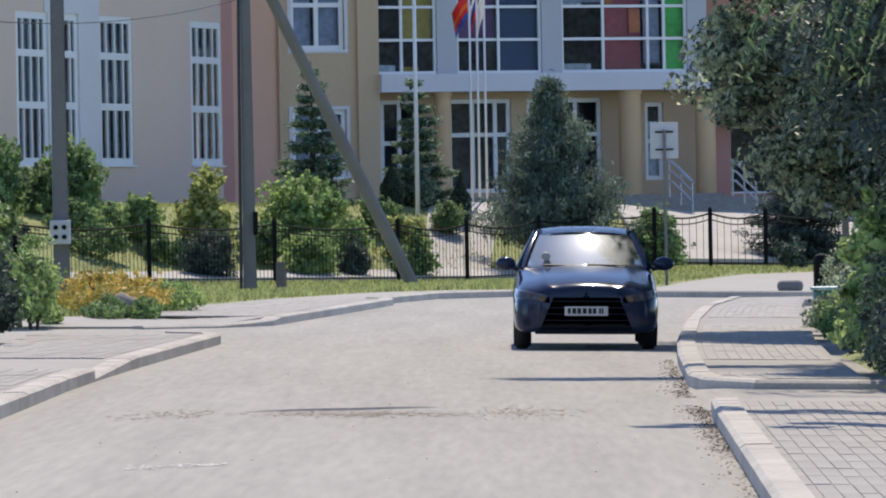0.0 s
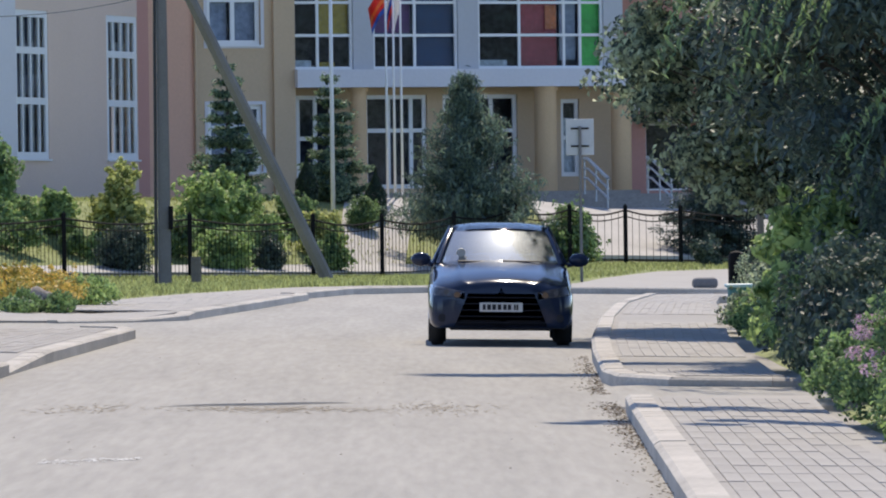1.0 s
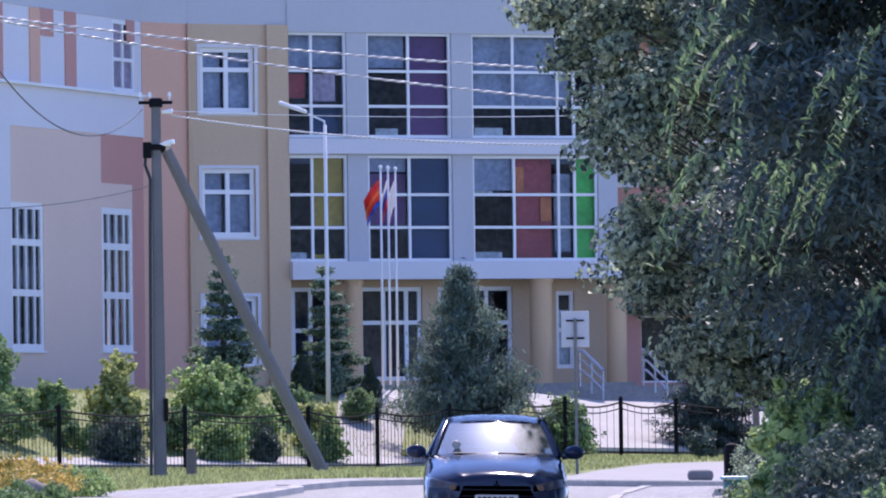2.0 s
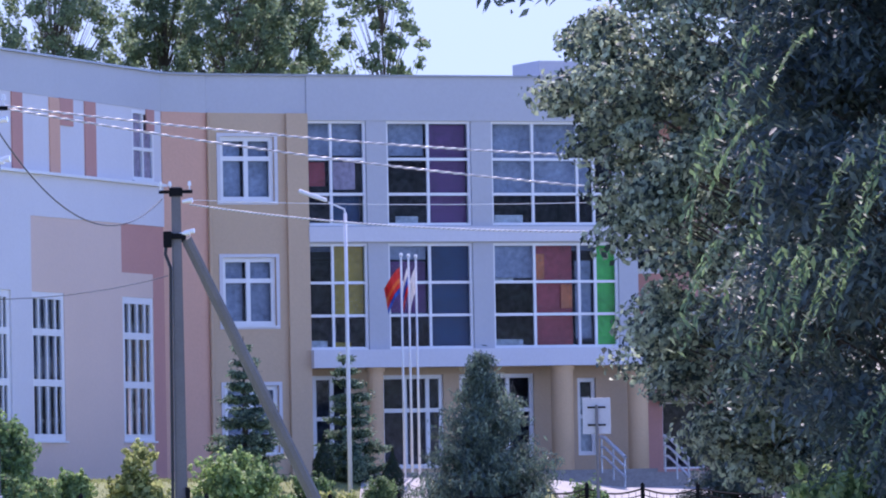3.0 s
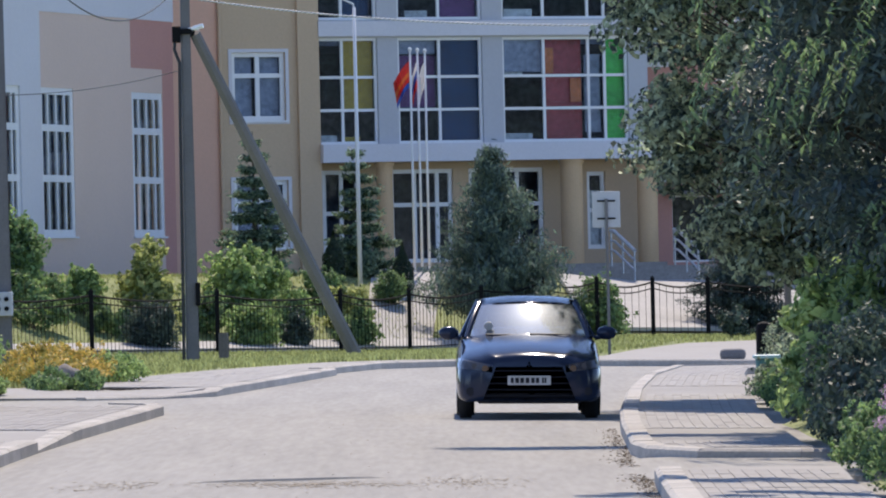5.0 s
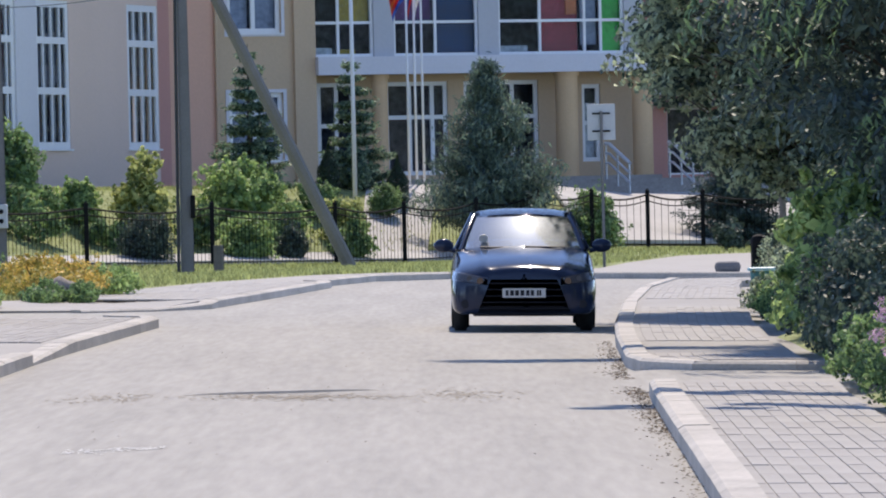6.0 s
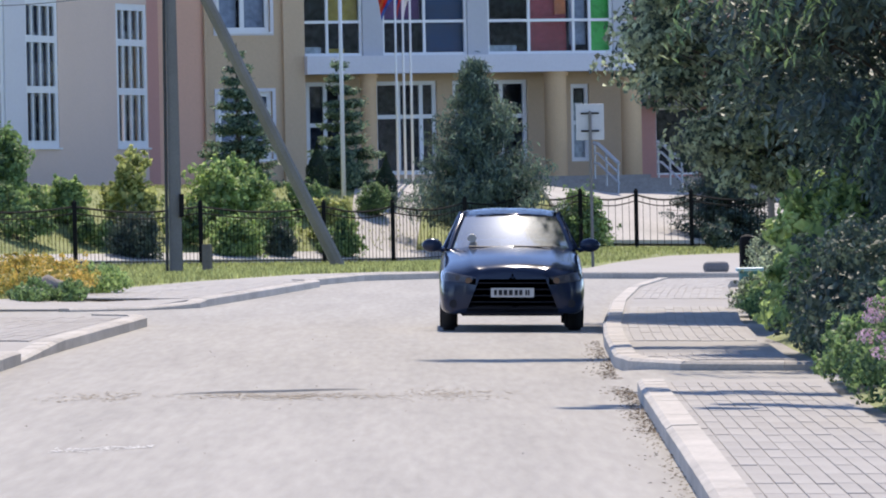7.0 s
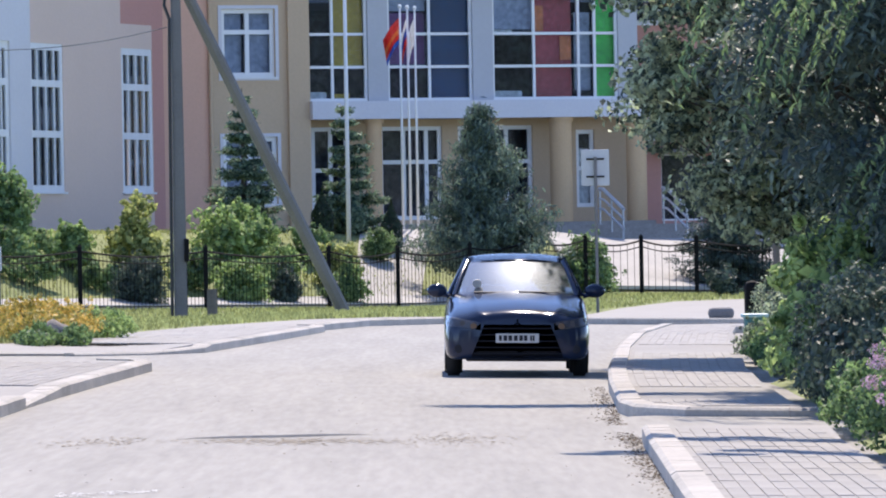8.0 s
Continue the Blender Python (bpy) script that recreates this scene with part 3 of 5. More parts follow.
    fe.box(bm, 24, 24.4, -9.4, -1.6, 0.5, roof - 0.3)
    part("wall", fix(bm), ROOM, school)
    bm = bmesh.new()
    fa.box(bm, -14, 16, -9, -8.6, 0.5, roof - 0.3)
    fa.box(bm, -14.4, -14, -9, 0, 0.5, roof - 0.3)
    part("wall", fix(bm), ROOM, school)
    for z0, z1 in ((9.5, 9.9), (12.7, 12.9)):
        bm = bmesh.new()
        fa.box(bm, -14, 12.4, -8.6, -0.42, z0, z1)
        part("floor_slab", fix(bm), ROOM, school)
    for f, s0, s1 in ((fa, -14.1, 12.4), (fb, -0.02, 1.68), (fc, -0.02, 3.15), (fe, -0.02, 10.55)):
        bm = bmesh.new()
        f.box(bm, s0, s1, -0.5, 0.1, roof, roof + 0.06)
        part("roof_edge", fix(bm), ROOFM, school)
    bm = bmesh.new()
    fe.box(bm, 8.05, 9.6, -3.5, -1.5, roof - 0.5, roof + 0.62)
    part("roof_hatch", fix(bm), GREYW, school)
    for o in list(scene.objects):
        if o.parent == school:
            own(o)
    return school


build_school()


# ---- utility poles and wires ----
def utility_pole(x, y, height, braced):
    z = base_z(x, y) + 0.06 + sink(x, y)
    p = thing("utility_pole", "weathered grey concrete utility pole with a leaning brace" if braced else "grey concrete utility pole with insulators", "utility pole", at=(x, y, z))
    bm = bmesh.new()
    w0, w1 = 0.16, 0.105
    rod(bm, (0, 0, -0.8), (0, 0, height), w0 * 1.25, w1 * 1.25, 4)
    bmesh.ops.rotate(bm, verts=bm.verts, cent=(0, 0, 0), matrix=Matrix.Rotation(radians(52), 3, "Z"))
    bmesh.ops.bevel(bm, geom=[e for e in bm.edges if abs(e.verts[0].co.z - e.verts[1].co.z) > 1], offset=0.02, segments=2, affect="EDGES")
    part("pole", bm, CONCRETE, p)
    bm = bmesh.new()
    box(bm, -0.36, 0.36, -0.14, -0.06, height - 0.14, height - 0.07)
    box(bm, -0.14, 0.14, -0.15, 0.15, height - 0.2, height - 0.02)
    part("crossarm", bm, IRON, p)
    for sx in (-0.32, -0.12, 0.3):
        bm = bmesh.new()
        rod(bm, (sx, -0.1, height - 0.08), (sx, -0.1, height + 0.06), 0.015)
        rod(bm, (sx, -0.1, height + 0.02), (sx, -0.1, height + 0.12), 0.045, 0.03)
        part("insulator", bm, PORC, p)
    for sx, dz in ((0.24, 0.32), (0.17, 1.02), (0.27, 0.98)):
        bm = bmesh.new()
        rod(bm, (sx - 0.1, -0.12, height - dz), (sx + 0.12, -0.16, height - dz + 0.03), 0.035, 0.055)
        part("insulator", bm, PORC, p, "white porcelain insulator")
    bm = bmesh.new()
    box(bm, -0.2, 0.2, -0.17, 0.17, height - 1.12, height - 1.0, bevel=0.01)
    box(bm, -0.28, -0.1, -0.2, -0.08, height - 1.3, height - 0.95, bevel=0.02)
    part("bracket", bm, IRON, p)
    return p


POLE = (-5.63, 137.5)
pole_1 = utility_pole(*POLE, 8.04, True)
zt = 8.04
bm = bmesh.new()
rod(bm, (0.2, 0.05, 6.94), (3.57, 3.2, -0.35), 0.12, 0.15, 8)
part("brace", bm, CONCRETE, pole_1, "leaning concrete brace")
tube("cable", [(-0.2, -0.12, 7.0), (-0.24, -0.14, 6.6), (-0.13, -0.2, 6.3), (-0.145, -0.22, 5), (-0.16, -0.24, 2.5), (-0.18, -0.26, -0.2)], 0.035, CABLE, pole_1, "thick black cable down the pole")
bm = bmesh.new()
box(bm, 0.1, 0.2, -0.22, -0.06, 1.1, 1.6, bevel=0.02)
part("cable_box", bm, IRON, pole_1)
pole_2 = utility_pole(-7.52, 107.0, 8.02, False)
bm = bmesh.new()
box(bm, -0.17, 0.17, -0.27, -0.14, 1.05, 1.45, bevel=0.015)
mbox = part("meter_box", bm, SIGNBACK, pole_2, "white meter box with four round openings")
for mx in (-0.07, 0.07):
    for mz in (1.17, 1.33):
        bm = bmesh.new()
        rod(bm, (mx, -0.285, mz), (mx, -0.26, mz), 0.04, 0.04, 12)
        part("opening", bm, IRON, mbox)
pole_3 = utility_pole(7.6, 112.0, 7.9, False)

bm = bmesh.new()
rod(bm, (0, 0, -0.2), (0, 0, 0.72), 0.12, 0.11, 10)
bollard = part("concrete_stub", bm, WOOD)
bollard.location = (-4.95, 137.2, base_z(-4.95, 137.2) + 0.06)
tagged(bollard, "short weathered stump of a post in the grass", "post")


def twist(path, turn, off, pitch):
    """One strand of a twisted cable that winds round a path."""
    out, run = [], 0.0
    for p, q in zip(path, path[1:]):
        d = q - p
        side = d.cross(Vector((0, 0, 1))).normalized()
        n = max(1, int(d.length / pitch * 6))
        for i in range(n):
            a = turn + 2 * math.pi * (run + d.length * i / n) / pitch
            out.append(p + d * (i / n) + side * off * math.cos(a) + side.cross(d).normalized() * off * math.sin(a))
        run += d.length
    return out + [path[-1]]


def wire(a, b, drop, radius=0.014, material=None):
    if material is None and radius > 0.01:
        path = sag(a, b, drop)
        ob = tube("overhead_wire", twist(path, 0, 0.010, 0.22), 0.015, WIREM)
        tube("strand", twist(path, math.pi, 0.010, 0.22), 0.010, STRAND, ob, "dull grey strand")
        return tagged(ob, "twisted overhead electric cable strung between poles", "wire", group="overhead wires")
    ob = tube("overhead_wire", sag(a, b, drop), radius, material or WIREM)
    return tagged(ob, "thin overhead electric wire strung between poles", "wire", group="overhead wires")


P1 = Vector((*POLE, base_z(*POLE) + sink(*POLE) + 0.06 + zt))
P2 = Vector((-7.52, 107.0, base_z(-7.52, 107) + 0.06 + 8.02))
P3 = Vector((7.6, 112.0, base_z(7.6, 112) + 0.06 + 7.9))
wire(P2 + Vector((0.3, 0, -0.06)), P3 + Vector((-0.3, 0, -0.6)), 0.22)
wire(P2 + Vector((0.24, 0, -0.09)), P3 + Vector((-0.3, 0, -1.32)), 0.25)
wire(P1 + Vector((0.3, 0, -0.38)), P3 + Vector((-0.2, 0, -1.6)), 0.37)
wire(P1 + Vector((0.3, 0, -0.28)), P3 + Vector((-0.2, 0, -1.1)), 0.16, 0.008)
wire(P2 + Vector((0.2, 0, -0.5)), P1 + Vector((-0.3, 0, -0.25)), 1.0, 0.014, CABLE)
wire(P2 + Vector((-6, -8, -2)), P1 + Vector((-0.2, 0, -1.9)), 0.9, 0.01, CABLE)


# ---- street lamp, flagpoles, sign ----
def street_lamp(x, y):
    z = base_z(x, y)
    p = thing("street_lamp", "slender white steel street lamp with a slanting arm", "street lamp", at=(x, y, z))
    bm = bmesh.new()
    rod(bm, (0, 0, -0.2), (0, 0, 7.75), 0.065, 0.042, 12)
    part("pole", bm, PAINTW, p, smooth=True)
    tube("arm", [(0, 0, 7.7), (-0.02, 0, 7.85), (-0.45, -0.02, 8.05)], 0.03, PAINTW, p)
    bm = bmesh.new()
    box(bm, -0.4, 0.4, -0.13, 0.13, -0.05, 0.06, bevel=0.04)
    bmesh.ops.transform(bm, matrix=Matrix.Translation((-0.85, -0.02, 8.22)) @ Matrix.Rotation(radians(20), 4, "Y"), verts=bm.verts)
    part("lamp_head", bm, PAINTW, p)
    return p


street_lamp(-2.48, 170.0)

FLAG_W = mat("white flag cloth", (0.8, 0.8, 0.82), 0.8, vary=0.03, size=2)
FLAG_R = mat("red flag cloth", (0.65, 0.07, 0.06), 0.8, vary=0.06, size=2)
FLAG_B = mat("blue flag cloth", (0.05, 0.14, 0.5), 0.8, vary=0.06, size=2)
FLAG_Y = mat("orange flag cloth", (0.72, 0.24, 0.08), 0.8, vary=0.06, size=2)


def flagpole(x, y, h, bands, reach, droop, label, seed):
    """A pole with a cloth of several bands that hangs and folds in a light wind."""
    z = base_z(x, y)
    p = thing("flagpole", label, "flagpole", at=(x, y, z), group="flagpoles before the school")
    bm = bmesh.new()
    rod(bm, (0, 0, -0.2), (0, 0, h), 0.04, 0.028, 10)
    part("pole", bm, PAINTW, p, smooth=True)
    bm = bmesh.new()
    bmesh.ops.create_uvsphere(bm, u_segments=10, v_segments=8, radius=0.06, matrix=Matrix.Translation((0, 0, h + 0.04)))
    part("finial", bm, PAINTW, p)
    n, rows = 14, 4
    for k, m in enumerate(bands):
        bm = bmesh.new()
        grid = []
        for j in range(rows + 1):
            v = (k + j / rows) / len(bands)
            line = []
            for i in range(n + 1):
                u = i / n
                fx = reach * u * (1 - 0.25 * v * u)
                fz = h - 0.28 - 0.72 * v - droop * u ** 1.3
                fy = 0.13 * math.sin(9 * u + seed + 1.8 * v) * (0.3 + u) + 0.05 * math.sin(17 * u + 4 * v + seed)
                line.append(bm.verts.new((fx - 0.03, fy, fz)))
            grid.append(line)
        for j in range(rows):
            for i in range(n):
                bm.faces.new((grid[j][i], grid[j][i + 1], grid[j + 1][i + 1], grid[j + 1][i]))
        bmesh.ops.solidify(bm, geom=bm.faces[:], thickness=0.004)
        part("flag_band", bm, m, p, smooth=True)
    return p


flagpole(-1.06, 176.0, 6.2, (FLAG_R, FLAG_R, FLAG_Y, FLAG_R, FLAG_B), -0.45, 0.6, "white steel flagpole with a hanging red, orange and blue flag", 0.4)
flagpole(-0.86, 176.6, 6.2, (FLAG_W, FLAG_B, FLAG_R), -0.16, 0.55, "white steel flagpole with a folded white, blue and red flag", 2.0)
flagpole(-0.66, 177.2, 6.2, (FLAG_W, FLAG_W, FLAG_W), -0.2, 0.55, "white steel flagpole with a hanging white flag", 3.3)


def road_sign(x, y):
    z = base_z(x, y)
    p = thing("road_sign", "square road sign seen from behind on a dark post", "road sign", at=(x, y, z))
    bm = bmesh.new()
    rod(bm, (0, 0, -0.2), (0, 0, 3.5), 0.035, 0.035, 10)
    part("post", bm, CONCRETE, p)
    bm = bmesh.new()
    box(bm, -0.31, 0.31, 0.05, 0.07, 2.86, 3.66, bevel=0.008)
    part("sign_board", bm, SIGNBACK, p, "pale back of the sign board")
    for bz in (3.06, 3.45):
        bm = bmesh.new()
        box(bm, -0.2, 0.2, 0.03, 0.055, bz - 0.02, bz + 0.02)
        part("clamp", bm, IRON, p)
    return p


road_sign(3.41, 142.0)


# ---- fence ----
def fence_panel(bm, a, b, za, zb, step):
    """Upright bars under a swaying top rail."""
    a, b = Vector(a), Vector(b)
    L = (b - a).length
    n = max(2, round(L / step))
    last = None
    for i in range(n + 1):
        u = i / n
        x, y = a.lerp(b, u)
        z = za + (zb - za) * u
        top = z + 1.50 - 0.14 * math.sin(math.pi * u)
        if 0 < i < n:
            rod(bm, (x, y, z + 0.1), (x, y, top + 0.0), 0.007, 0.007, 4)
        if last:
            rod(bm, last[0], (x, y, top), 0.024, 0.024, 4)
            rod(bm, last[1], (x, y, top - 0.16), 0.016, 0.016, 4)
            rod(bm, last[2], (x, y, z + 0.15), 0.014, 0.014, 4)
        last = ((x, y, top), (x, y, top - 0.16), (x, y, z + 0.15))
    return bm


def build_fence(posts):
    f = thing("fence", "low black iron railing fence with a waving top rail", "fence", at=(posts[0][0], posts[0][1], 0))
    inv = f.matrix_world.inverted()
    for i, (x, y) in enumerate(posts):
        z = base_z(x, y) + 0.05
        bm = bmesh.new()
        box(bm, x - 0.055, x + 0.055, y - 0.055, y + 0.055, z - 0.2, z + 1.62, bevel=0.008)
        rod(bm, (x, y, z + 1.62), (x, y, z + 1.67), 0.05, 0.01, 4)
        part("post", bm, IRON, f).matrix_parent_inverse = inv
        if i + 1 < len(posts):
            x2, y2 = posts[i + 1]
            bm = fence_panel(bmesh.new(), (x, y), (x2, y2), z, base_z(x2, y2) + 0.05, 0.13 if x < 2 else 0.3)
            part("panel", bm, IRON, f).matrix_parent_inverse = inv
    return f


def fence_y(x):
    return 158 + 1.1 * (max(-14, min(14, x)) + 6)


FENCE_X = [-20.6, -17.6, -14.7, -11.75, -8.77, -5.85, -2.87, -1.15, 0.7, 2.3, 3.75, 5.27, 6.8, 9.5, 12.3, 15.2, 18.2]
build_fence([(x, fence_y(x)) for x in FENCE_X])

# paths of the school yard
def ruled(near, away, across=12, along_=24):
    """A paved sheet over the land between two lines, each of two or more points."""
    def at(line, u):
        k = min(len(line) - 2, int(u * (len(line) - 1)))
        v = u * (len(line) - 1) - k
        return Vector(line[k]).lerp(Vector(line[k + 1]), v)
    bm = bmesh.new()
    g = []
    for i in range(along_ + 1):
        p, q = at(near, i / along_), at(away, i / along_)
        g.append([bm.verts.new((*p.lerp(q, j / across), base_z(*p.lerp(q, j / across)) + 0.13)) for j in range(across + 1)])
    for i in range(along_):
        for j in range(across):
            bm.faces.new((g[i][j], g[i + 1][j], g[i + 1][j + 1], g[i][j + 1]))
    bmesh.ops.recalc_face_normals(bm, faces=bm.faces)
    bmesh.ops.solidify(bm, geom=bm.faces[:], thickness=0.1)
    return fix(bm)


for near, away, label in (
        ([(3.6, 171.2), (12, 179.4)], [(2.2, 186.0), (6.3, 188.2), (14, 191.0)], "pale paved yard before the school steps"),
        ([(x, fence_y(x) + 0.9) for x in (-16, -13.9, -8, -1, 3.6)], [(x, fence_y(x) + 2.7) for x in (-16, -13.9, -8, -1, 3.6)], "pale paved path along the fence"),
        ([(-2.3, 164.9), (-2.2, 175), (-2.8, 185.6)], [(-0.6, 166.7), (-0.3, 176), (0.4, 186.5)], "pale paved path from the fence to the school")):
    tagged(part("pavement", ruled(near, away), YARD), label, "paving", kind="structure")


# ---- parked car ----
PAINT = mat("dark blue car paint", (0.018, 0.028, 0.058), 0.12, vary=0.1, size=2, spec=0.34)
BLACKP = mat("black plastic", (0.012, 0.013, 0.02), 0.55, spec=0.35, vary=0.2, size=5)
RUBBER = mat("tyre rubber", (0.018, 0.018, 0.018), 0.85, vary=0.2, size=8, bump=0.3)
CHROME = mat("chrome", (0.7, 0.7, 0.72), 0.12, metal=1.0, vary=0.03, size=3)
LENS = mat("headlamp lens", (0.13, 0.14, 0.17), 0.08, vary=0.3, size=12, coat=1.0)
AMBER = mat("amber indicator", (0.07, 0.035, 0.025), 0.15, vary=0.1, size=4, coat=1.0)
PLATEM = mat("number plate white", (0.6, 0.6, 0.57), 0.4, vary=0.03, size=4)
SEATM = mat("grey seat cloth", (0.10, 0.10, 0.11), 0.9, vary=0.2, size=6)
WSCREEN = glass_mat("windscreen glass", (0.35, 0.40, 0.45), 5.5, 0.06, 0.09)
SIDEGLASS = glass_mat("side glass", (0.4, 0.45, 0.5), 1.5)


def loft(bm, rings, close=True):
    vr = [[bm.verts.new(p) for p in r] for r in rings]
    for a, b in zip(vr, vr[1:]):
        for i in range(len(a) - (0 if close else 1)):
            j = (i + 1) % len(a)
            bm.faces.new((a[i], a[j], b[j], b[i]))
    return vr


def lerp(a, b, t):
    return a + (b - a) * t


def ease(keys, y):
    """A smooth curve through (place, value) keys."""
    if y <= keys[0][0]:
        return keys[0][1]
    for i, ((a, va), (b, vb)) in enumerate(zip(keys, keys[1:])):
        if y <= b:
            p, q = keys[max(0, i - 1)], keys[min(len(keys) - 1, i + 2)]
            h = b - a
            ma, mb = (vb - p[1]) / (b - p[0]) * h, (q[1] - va) / (q[0] - a) * h
            t = (y - a) / h
            return (2 * t ** 3 - 3 * t * t + 1) * va + (t ** 3 - 2 * t * t + t) * ma + (3 * t * t - 2 * t ** 3) * vb + (t ** 3 - t * t) * mb
    return keys[-1][1]


# the car's shape along its length, from the nose at -0.93 to the tail: half width, underside, top, and the profile of its flank
WIDTH = [(-0.93, 0.56), (-0.91, 0.69), (-0.86, 0.785), (-0.76, 0.845), (-0.55, 0.872), (-0.2, 0.88), (0.5, 0.88), (2.6, 0.88), (3.2, 0.865), (3.55, 0.80), (3.68, 0.70)]
UNDER = [(-0.93, 0.30), (-0.91, 0.245), (-0.86, 0.22), (-0.7, 0.21), (-0.4, 0.21), (2.6, 0.22), (3.2, 0.22), (3.68, 0.4)]
TOP = [(-0.93, 0.655), (-0.91, 0.70), (-0.86, 0.735), (-0.76, 0.772), (-0.5, 0.835), (-0.1, 0.905), (0.4, 0.985), (1.0, 0.98), (2.6, 1.0), (3.2, 1.06), (3.55, 1.04), (3.68, 0.95)]
FLANK = [(0.0, 0.90), (0.07, 0.965), (0.22, 0.99), (0.5, 1.0), (0.72, 0.985), (0.86, 0.955), (0.95, 0.91), (1.0, 0.83)]


def flank_x(y, z):
    zb, zt = ease(UNDER, y), ease(TOP, y)
    return ease(WIDTH, y) * ease(FLANK, min(1, max(0, (z - zb) / (zt - zb)))) if zb <= z <= zt else 0.0


def nose_y(x, z):
    """How far back the car's front surface lies at a point of its front view."""
    y = -0.93
    while y < 0.6 and flank_x(y, z) < abs(x):
        y += 0.005
    return y


def build_car(x, y, lean):
    car = thing("car", "dark blue four-door saloon parked facing the street", "car")
    rings = []
    ys = [-0.93, -0.922, -0.91, -0.895, -0.875, -0.85, -0.81, -0.76, -0.7, -0.6, -0.45, -0.3, -0.1, 0.1, 0.3, 0.5, 0.9, 1.4, 2.0, 2.6, 2.9, 3.2, 3.4, 3.55, 3.63, 3.68]
    for yy in ys:
        zb, zt, w = ease(UNDER, yy), ease(TOP, yy), ease(WIDTH, yy)
        crown = 0.085 if yy < 0.4 else 0.04
        zt -= 0.03 if yy < 0.4 else 0
        half = [(0, zb), (w * 0.5, zb)]
        for f in (0, 0.04, 0.1, 0.2, 0.32, 0.45, 0.58, 0.7, 0.8, 0.87, 0.93, 0.97, 1.0):
            half.append((w * ease(FLANK, f), zb + f * (zt - zb)))
        for k in (0.92, 0.84, 0.76, 0.70, 0.62, 0.45, 0.25, 0.0):
            ridge = 0.016 * math.exp(-((k - 0.70) / 0.07) ** 2) * (1 if yy < 0.6 else 0)
            half.append((w * 0.83 * k, zt + crown * (1 - k * k) + ridge))
        rings.append([(a, yy, b) for a, b in half] + [(-a, yy, b) for a, b in half[-2:0:-1]])
    bm = bmesh.new()
    vr = loft(bm, rings)
    bm.faces.new(vr[0]), bm.faces.new(vr[-1][::-1])
    bmesh.ops.recalc_face_normals(bm, faces=bm.faces)
    part("body", bm, PAINT, car, smooth=True)

    def patch(name, f, nu, nv, material, parent, label="", thick=0.006, smooth=True):
        bm = bmesh.new()
        g = [[bm.verts.new(f(-1 + 2 * i / nu, j / nv)) for i in range(nu + 1)] for j in range(nv + 1)]
        for j in range(nv):
            for i in range(nu):
                bm.faces.new((g[j][i], g[j][i + 1], g[j + 1][i + 1], g[j + 1][i]))
        if thick:
            bmesh.ops.solidify(bm, geom=bm.faces[:], thickness=thick)
        return part(name, bm, material, parent, label, smooth)

    # cabin: windscreen, roof, pillars, side and rear glass
    def screen(u, v, inset=1.0):
        return Vector((u * inset * lerp(0.73, 0.58, v), lerp(0.35, 1.05, v) + 0.16 * u * u, lerp(0.985, 1.395, v) - 0.02 * u * u + 0.02 * math.sin(math.pi * v)))

    ws = patch("windscreen", lambda u, v: screen(u, v, 0.97), 16, 8, WSCREEN, car, "raked windscreen that mirrors the bright sky", thick=0)

    def roof(u, v):
        yy = lerp(1.04, 2.75, v)
        zc = 1.395 + 0.095 * math.sin(min(1, v * 1.9) * math.pi / 2) - 0.10 * max(0, v - 0.5) ** 2 * 4
        return Vector((u * lerp(0.60, 0.58, v), yy + 0.16 * u * u * (1 - v), zc - 0.05 * abs(u) ** 3))

    patch("roof", roof, 14, 12, PAINT, car, thick=-0.025)
    for sx in (-1, 1):
        tube("pillar", [screen(sx * 1.03, j / 8 * 1.04 - 0.02) + Vector((0, 0.03, 0.0)) for j in range(9)], 0.042, PAINT, car)
        bm = bmesh.new()
        q = [(sx * 0.83, 0.45, 0.95), (sx * 0.83, 3.0, 1.0), (sx * 0.60, 2.62, 1.38), (sx * 0.61, 1.35, 1.38)]
        bm.faces.new([bm.verts.new(p) for p in q])
        part("side_window", bm, SIDEGLASS, car)
        for a, b in (((sx * 0.82, 1.45, 0.97), (sx * 0.60, 1.75, 1.42)), ((sx * 0.80, 2.9, 1.0), (sx * 0.58, 2.6, 1.40)), ((sx * 0.60, 1.25, 1.38), (sx * 0.58, 2.7, 1.39))):
            bm = bmesh.new()
            rod(bm, a, b, 0.035, 0.035, 6)
            part("pillar", bm, PAINT, car)
        # mirror
        bm = bmesh.new()
        bmesh.ops.create_uvsphere(bm, u_segments=16, v_segments=10, radius=1, matrix=Matrix.Translation((sx * 0.97, 0.62, 1.03)) @ Matrix.Diagonal((0.125, 0.07, 0.085, 1)))
        rod(bm, (sx * 0.82, 0.62, 0.965), (sx * 0.93, 0.62, 0.99), 0.03, 0.03, 8)
        part("side_mirror", bm, PAINT, car, smooth=True)
        # headlamp and fog lamp
        def lamp_face(u, v):
            k = (u + 1) / 2
            xx = lerp(0.44, 0.862, k)
            zz = lerp(0.565 + 0.055 * k, 0.655 + 0.085 * k, v)
            return Vector((sx * xx, nose_y(xx, zz) - 0.008, zz))
        hl = patch("headlamp", lamp_face, 12, 5, LENS, car, "swept-back headlamp", thick=0.008)
        bm = bmesh.new()
        rod(bm, (sx * 0.66, nose_y(0.66, 0.645) - 0.016, 0.645), (sx * 0.66, nose_y(0.66, 0.645) + 0.03, 0.65), 0.034, 0.03, 14)
        part("reflector", bm, SEATM, hl)
        bm = bmesh.new()
